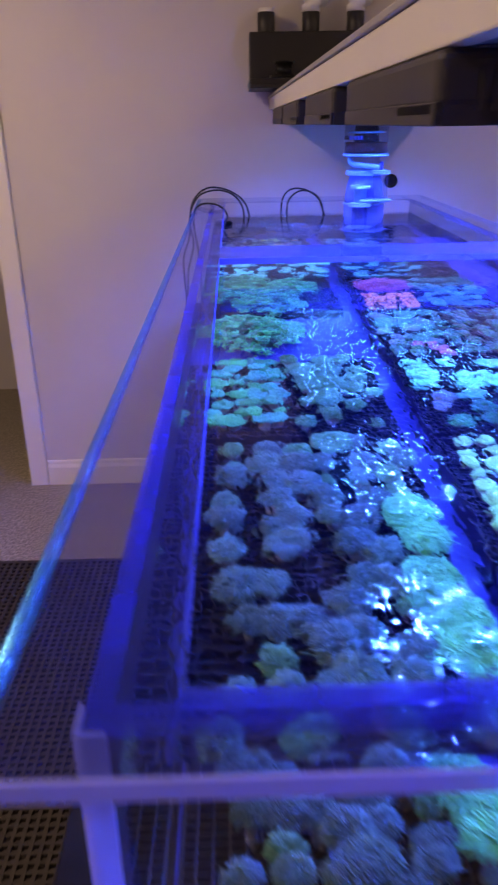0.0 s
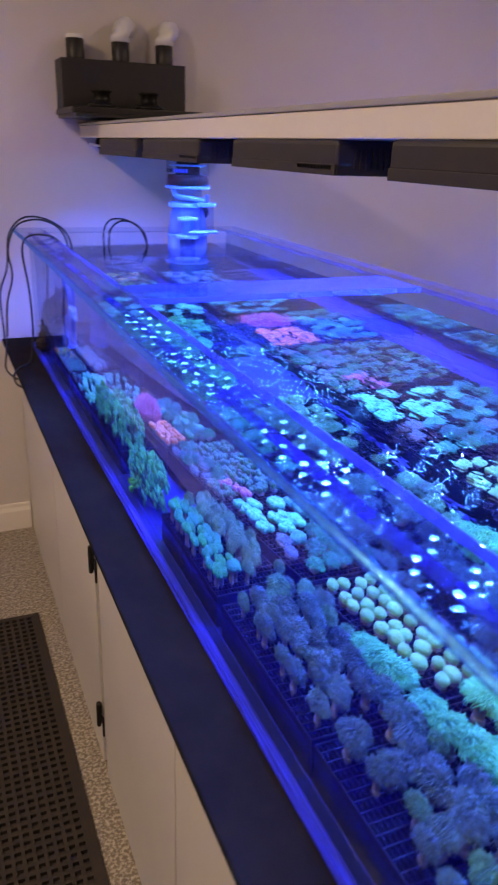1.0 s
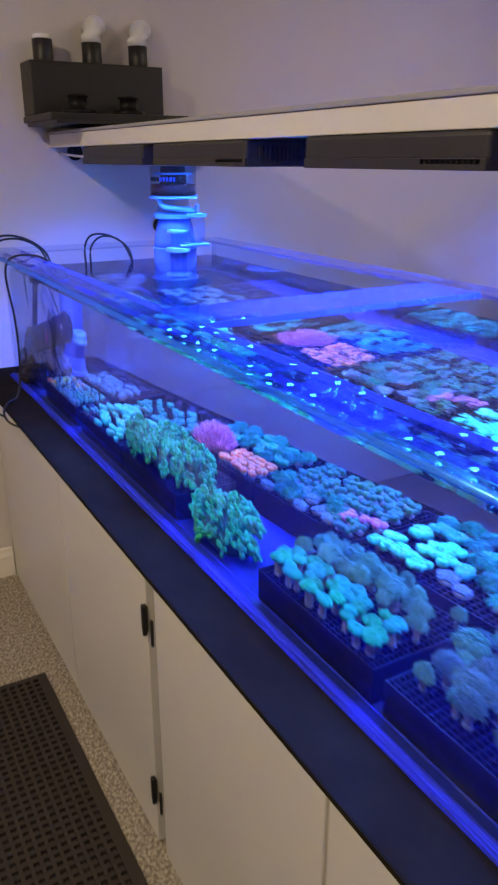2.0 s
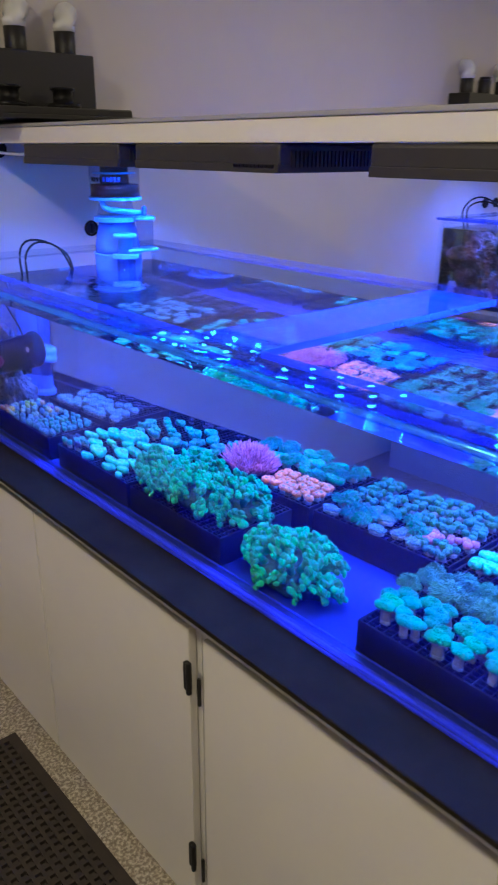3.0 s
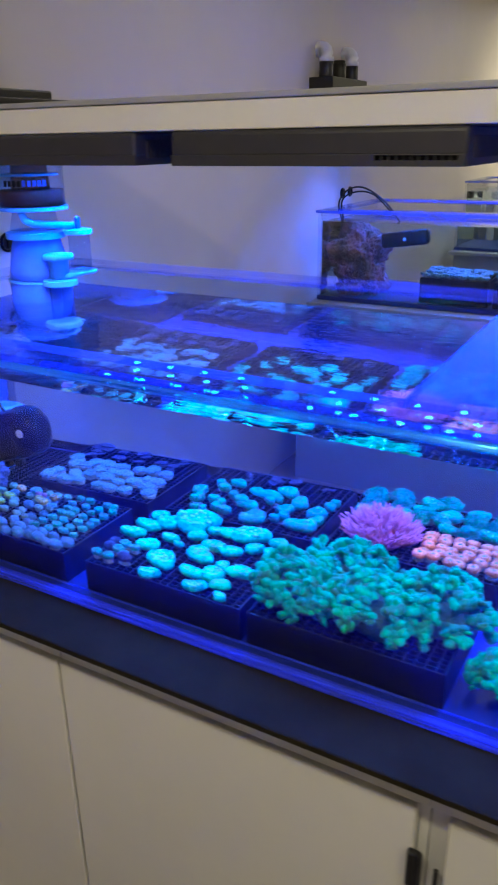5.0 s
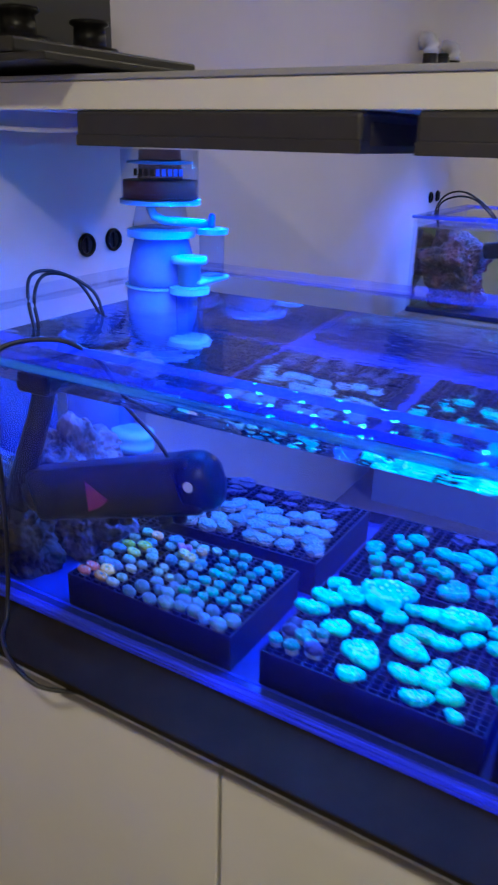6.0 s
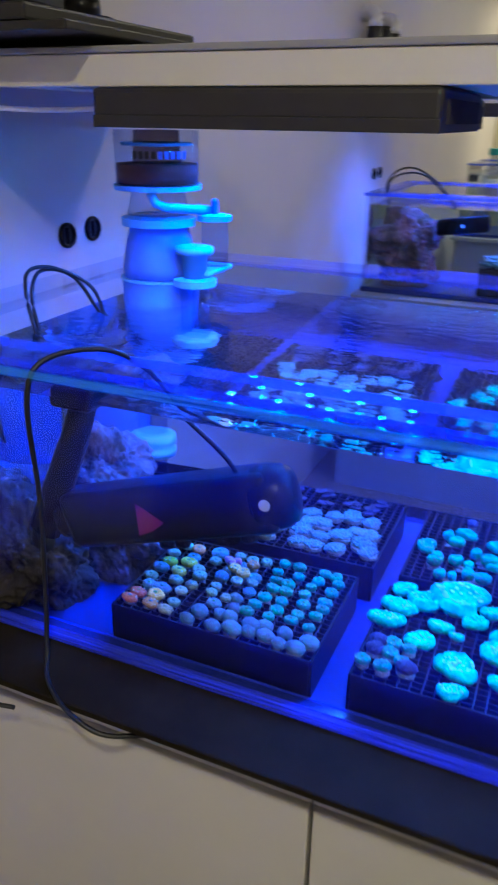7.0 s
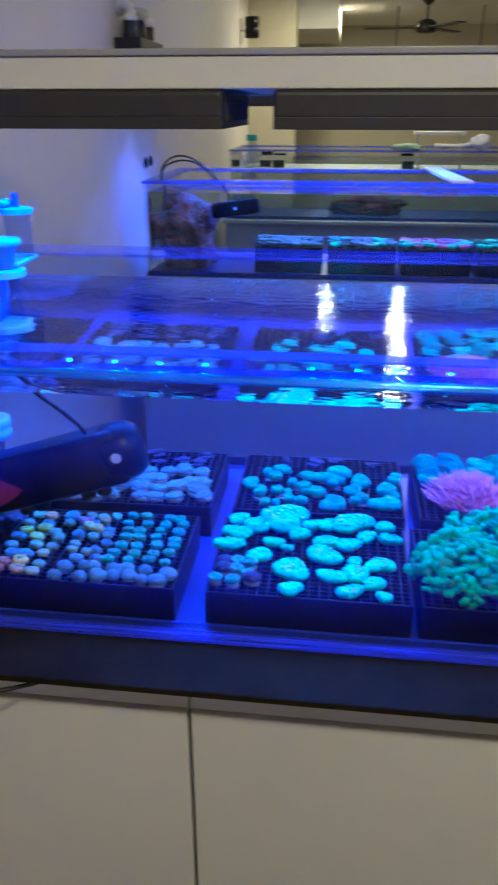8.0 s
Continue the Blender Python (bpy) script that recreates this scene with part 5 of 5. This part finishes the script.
def far_tank(x, y0, y1, d, z0, z1, zw, label):
    t = thing("aquarium", label, "aquarium", "far tanks")
    part("floor_panel", box(x, x + d, y0, y1, z0, z0 + 0.02), TANK_FLOOR, t)
    for n, b in (("front_panel", (x, x + 0.015, y0 + 0.016, y1 - 0.016)), ("back_panel", (x + d - 0.015, x + d, y0 + 0.016, y1 - 0.016)), ("end_panel", (x, x + d, y0, y0 + 0.015)), ("end_panel", (x, x + d, y1 - 0.015, y1))):
        part(n, box(*b, z0 + 0.0205, z1), SHEET, t)
    for n, b in (("front_flange", (x - 0.025, x + 0.06, y0, y1)), ("back_flange", (x + d - 0.06, x + d + 0.025, y0, y1)), ("end_flange", (x + 0.061, x + d - 0.061, y1 - 0.07, y1))):
        part(n, box(*b, z1 + 0.0005, z1 + 0.0125), FLANGE, t, "clear rim flange")
    part("flange_edge", box(x - 0.028, x - 0.0255, y0, y1, z1 + 0.0005, z1 + 0.0125), EDGE, t, "glowing acrylic edge")
    part("flange_edge", box(x + 0.0605, x + 0.063, y0, y1 - 0.071, z1 + 0.0005, z1 + 0.0125), EDGE, t, "glowing acrylic edge")
    part("flange_edge", box(x + d + 0.0255, x + d + 0.028, y0, y1, z1 + 0.0005, z1 + 0.0125), EDGE, t, "glowing acrylic edge")
    w = single("water", box(x + 0.016, x + d - 0.016, y0 + 0.016, y1 - 0.016, z0 + 0.012, zw), WATER_CALM, "clear tank water", "water", kind="structure")
    w.visible_shadow = False
    s = thing("cabinet", "grey painted stand under a far tank", "cabinet", "far stands")
    part("body", box(x + 0.02, x + d, y0, y1, 0, z0 - 0.028), FAR_STAND, s)
    single("ledge", box(x - 0.08, x + d + 0.02, y0 - 0.02, y1 + 0.02, z0 - 0.027, z0 - 0.002, 0.003), FAR_STAND, "grey painted deck under a far tank", "ledge")
    return t


far_tank(2.52, 0.2, 3.06, 0.74, 0.86, 1.264, 1.225, "long clear acrylic coral tank of the second row, lit blue")
far_tank(5.2, 0.2, 3.06, 0.7, 0.79, 1.264, 1.20, "clear acrylic tank of a further row")
rock((2.70, 2.905, 1.0), 0.135, 9)
rock((2.71, 2.885, 0.881), 0.12, 17)
p2 = thing("circulation_pump", "black gyre pump with a small blue light in the second tank", "pump", at=(2.63, 2.66, 1.155))
p2.rotation_euler = (radians(-8), 0, 0)
part("pump_body", box(-0.033, 0.033, -0.11, 0.11, -0.033, 0.033, 0.014, 3), BLACK, p2, "", True)
part("status_light", box(-0.0345, -0.0332, -0.008, 0.004, -0.006, 0.006), glow("pump_status_light", (0.1, 0.25, 1.0), 2.0), p2, "small blue light")
cable("end_cable", [(2.62, 2.98, 1.22), (2.62, 3.0, 1.30), (2.63, 2.96, 1.36), (2.63, 2.88, 1.37), (2.64, 2.78, 1.31), (2.64, 2.70, 1.22)], 0.004, "black cable looped over the second tank's rim")
cable("end_cable", [(2.68, 3.0, 1.22), (2.66, 3.0, 1.31), (2.65, 2.93, 1.35), (2.65, 2.84, 1.34), (2.64, 2.74, 1.26)], 0.004, "black cable looped over the second tank's rim")
K2 = dict(lil=Kind(lambda s: lobed(LILAC, s, 0.03, "pale lilac coral frag in the second tank", 3), (90, 91)), teal=Kind(lambda s: lobed(FL_CYAN, s, 0.03, "turquoise coral frag in the second tank", 3), (92, 93)),
          pk=Kind(lambda s: lobed(PINK, s, 0.028, "pink coral frag in the second tank", 3), (94, 95)), gr=Kind(lambda s: lobed(OLIVE, s, 0.03, "olive coral frag in the second tank", 3), (96, 97)))
for i in range(5):
    y = 2.26 - i * 0.33
    copy_thing(proto, pose(2.56, y, 0.88) @ Matrix.Diagonal((1, 1, 1.9, 1)))
    names = [["lil", "lil"], ["lil", "teal"], ["pk", "teal"], ["gr", "teal"], ["lil", "gr"]][i]
    for a in range(6):
        for b in range(4):
            K2[names[(a + b) % 2] if rng.random() < 0.5 else names[0]].put(2.585 + b * 0.075 + rng.uniform(-0.01, 0.01), y + 0.03 + a * 0.05 + rng.uniform(-0.01, 0.01), 0.88 + TH * 1.9, rng.uniform(0.8, 1.1))
for k in K2.values():
    k.clean()
# lamps over the second tank
for a, b in ((2.40, 2.88), (1.78, 2.26), (1.15, 1.63), (0.52, 1.0)):
    lamp_fixture(a, b, False, 2.74).location.z = 1.575
beam2 = thing("light_beam", "cream painted shelf beam over the second tank", "shelf beam")
part("front_board", box(2.745, 2.765, 0.2, Y1 - 0.001, 1.626, 1.664, 0.002), BEAM, beam2)
part("top_board", box(2.741, 3.10, 0.2, Y1 - 0.001, 1.6645, 1.676, 0.002), BEAM_TOP, beam2)

# pilaster with a small black speaker
single("pilaster", box(7.6, 8.0, 2.72, Y1, 0, CEIL), FAR_WALL, "beige painted pilaster on the wall", "pilaster", kind="structure")
single("soffit", box(8.0, 10.0, 2.3, Y1, 2.32, CEIL), CEILING, "painted ceiling soffit", "soffit", kind="structure")
sp = thing("wall_speaker", "small black cylindrical speaker on the end wall", "speaker", at=(7.0, 3.095, 0.09))
part("bracket", box(-0.006, 0.006, 0.05, 0.1045, 2.13, 2.142, 0.002), FAR_WALL, sp)
part("speaker_body", lathe([(0.055, 2.07), (0.068, 2.08), (0.068, 2.15), (0.062, 2.16), (0.068, 2.17), (0.068, 2.245), (0.052, 2.25)], 20), BLACK, sp, "", True)

# ceiling fan
fan = thing("ceiling_fan", "black three-blade ceiling fan at rest", "ceiling fan", at=(8.3, 1.38, 0))
part("rod", lathe([(0.013, 2.42), (0.013, CEIL - 0.04)], 10), BLACK_METAL, fan)
part("canopy", lathe([(0.02, CEIL - 0.07), (0.06, CEIL - 0.03), (0.065, CEIL - 0.001)], 20), BLACK_METAL, fan, "", True)
part("motor", lathe([(0.05, 2.29), (0.10, 2.30), (0.11, 2.33), (0.10, 2.39), (0.05, 2.42)], 24), BLACK_METAL, fan, "", True)
for k in range(3):
    a = radians(85 + 120 * k)
    bm = box(0.09, 0.66, -0.06, 0.06, 2.335, 2.347, 0.004)
    bmesh.ops.transform(bm, matrix=Matrix.Rotation(a, 4, "Z"), verts=bm.verts[:])
    part("blade", bm, BLACK_METAL, fan)
tr = thing("track_rail", "thin dark rail under the ceiling", "rail", at=(9.0, 1.2, 0))
part("rail_bar", box(-0.012, 0.012, -0.6, 0.55, 2.15, 2.175, 0.002), BLACK_METAL, tr)
part("rail_box", box(-0.05, 0.05, -0.45, -0.28, 2.11, 2.21, 0.006), BLACK_METAL, tr)
for yy in (-0.5, 0.45):
    part("rail_drop", box(-0.006, 0.006, yy - 0.006, yy + 0.006, 2.175, CEIL - 0.001), BLACK_METAL, tr)

# bench with odds and ends beyond the tanks
bench = thing("work_bench", "beige work bench beyond the tanks", "bench")
part("bench_top", box(6.25, 6.95, 0.3, 3.1, 1.04, 1.075, 0.004), BEAM, bench)
for px, py in ((6.29, 0.34), (6.91, 0.34), (6.29, 3.06), (6.91, 3.06)):
    part("leg", box(px - 0.03, px + 0.03, py - 0.03, py + 0.03, 0, 1.0395), BEAM, bench)
part("bench_shelf", box(6.26, 6.94, 0.375, 3.025, 0.45, 0.475, 0.003), BEAM, bench)
bt = thing("bottle", "clear bottle with a teal screw cap on the bench", "bottle", at=(6.45, 3.03, 1.075))
part("bottle_body", lathe([(0.055, 0.0), (0.06, 0.01), (0.06, 0.17), (0.04, 0.2), (0.035, 0.215)], 20), SKIM_CLEAR, bt, "", True)
part("cap", lathe([(0.045, 0.215), (0.05, 0.22), (0.05, 0.265), (0.045, 0.27)], 20), mat("teal_cap", (0.02, 0.28, 0.32), 0.4), bt, "teal cap")
for i, (bx, by, h) in enumerate(((6.6, 2.90, 0.13), (6.5, 2.77, 0.11), (6.45, 1.62, 0.12))):
    c = thing("storage_box", "small dark plastic box on the bench", "box", "bench boxes", at=(bx, by, 1.075))
    part("box_body", box(-0.06, 0.06, -0.05, 0.05, 0, h * 0.8, 0.006), PVC_DARK, c)
    part("lid", box(-0.064, 0.064, -0.054, 0.054, h * 0.8 + 0.0005, h, 0.004), BLACK, c)
# added white board on posts, in place of a bright strip of light
st = thing("wall_shelf", "narrow white shelf beyond the tanks", "shelf", at=(6.42, 1.35, 1.075))
part("shelf_board", box(-0.10, 0.10, -0.22, 0.22, 0.273, 0.300, 0.003), PVC, st)
for yy in (-0.18, 0.18):
    part("bracket", box(-0.012, 0.012, yy - 0.012, yy + 0.012, 0.0, 0.2725, 0.002), BEAM, st)
ft = thing("pipe_fitting", "white plastic valve with a thin pipe on a tank rim", "valve", at=(5.25, 1.18, 1.2767))
part("valve_body", lump(None, (0, 0, 0.06), 0.075, (0.7, 1.0, 0.72), 0.35, 2, 3, 4), PVC, ft, "", True)
part("side_pipe", tube([(0, 0.05, 0.045), (0, 0.16, 0.030), (0, 0.26, 0.034), (0, 0.33, 0.030)], [0.016, 0.014, 0.013, 0.017], 10), PVC, ft, "", True)
cl = bmesh.new()
lump(cl, (0, 0, 0.022), 0.10, (0.8, 1.1, 0.26), 0.5, 2.2, 3, 2)
cloth = single("cloth", cl, mat("pale_green_cloth", (0.40, 0.55, 0.44), 0.8, vary=0.1), "crumpled pale green cloth on a far tank rim", "cloth", smooth=True)
cloth.matrix_basis = pose(5.24, 1.72, 1.2767)
fr = rock((5.50, 1.98, 0.8105), 0.15, 14, ROCK, "long dark rock in a far tank")
fr.matrix_basis = pose(5.50, 1.98, 0.8105) @ Matrix.Diagonal((1.0, 1.9, 0.6, 1))
wl = thing("tank_lid_bar", "white plastic bar laid across the second tank rim", "bar", at=(2.92, 1.705, 1.2769))
wl.rotation_euler = (0, 0, radians(3.5))
part("bar_body", box(-0.40, 0.40, -0.045, 0.045, 0.0002, 0.012, 0.003), PVC, wl)
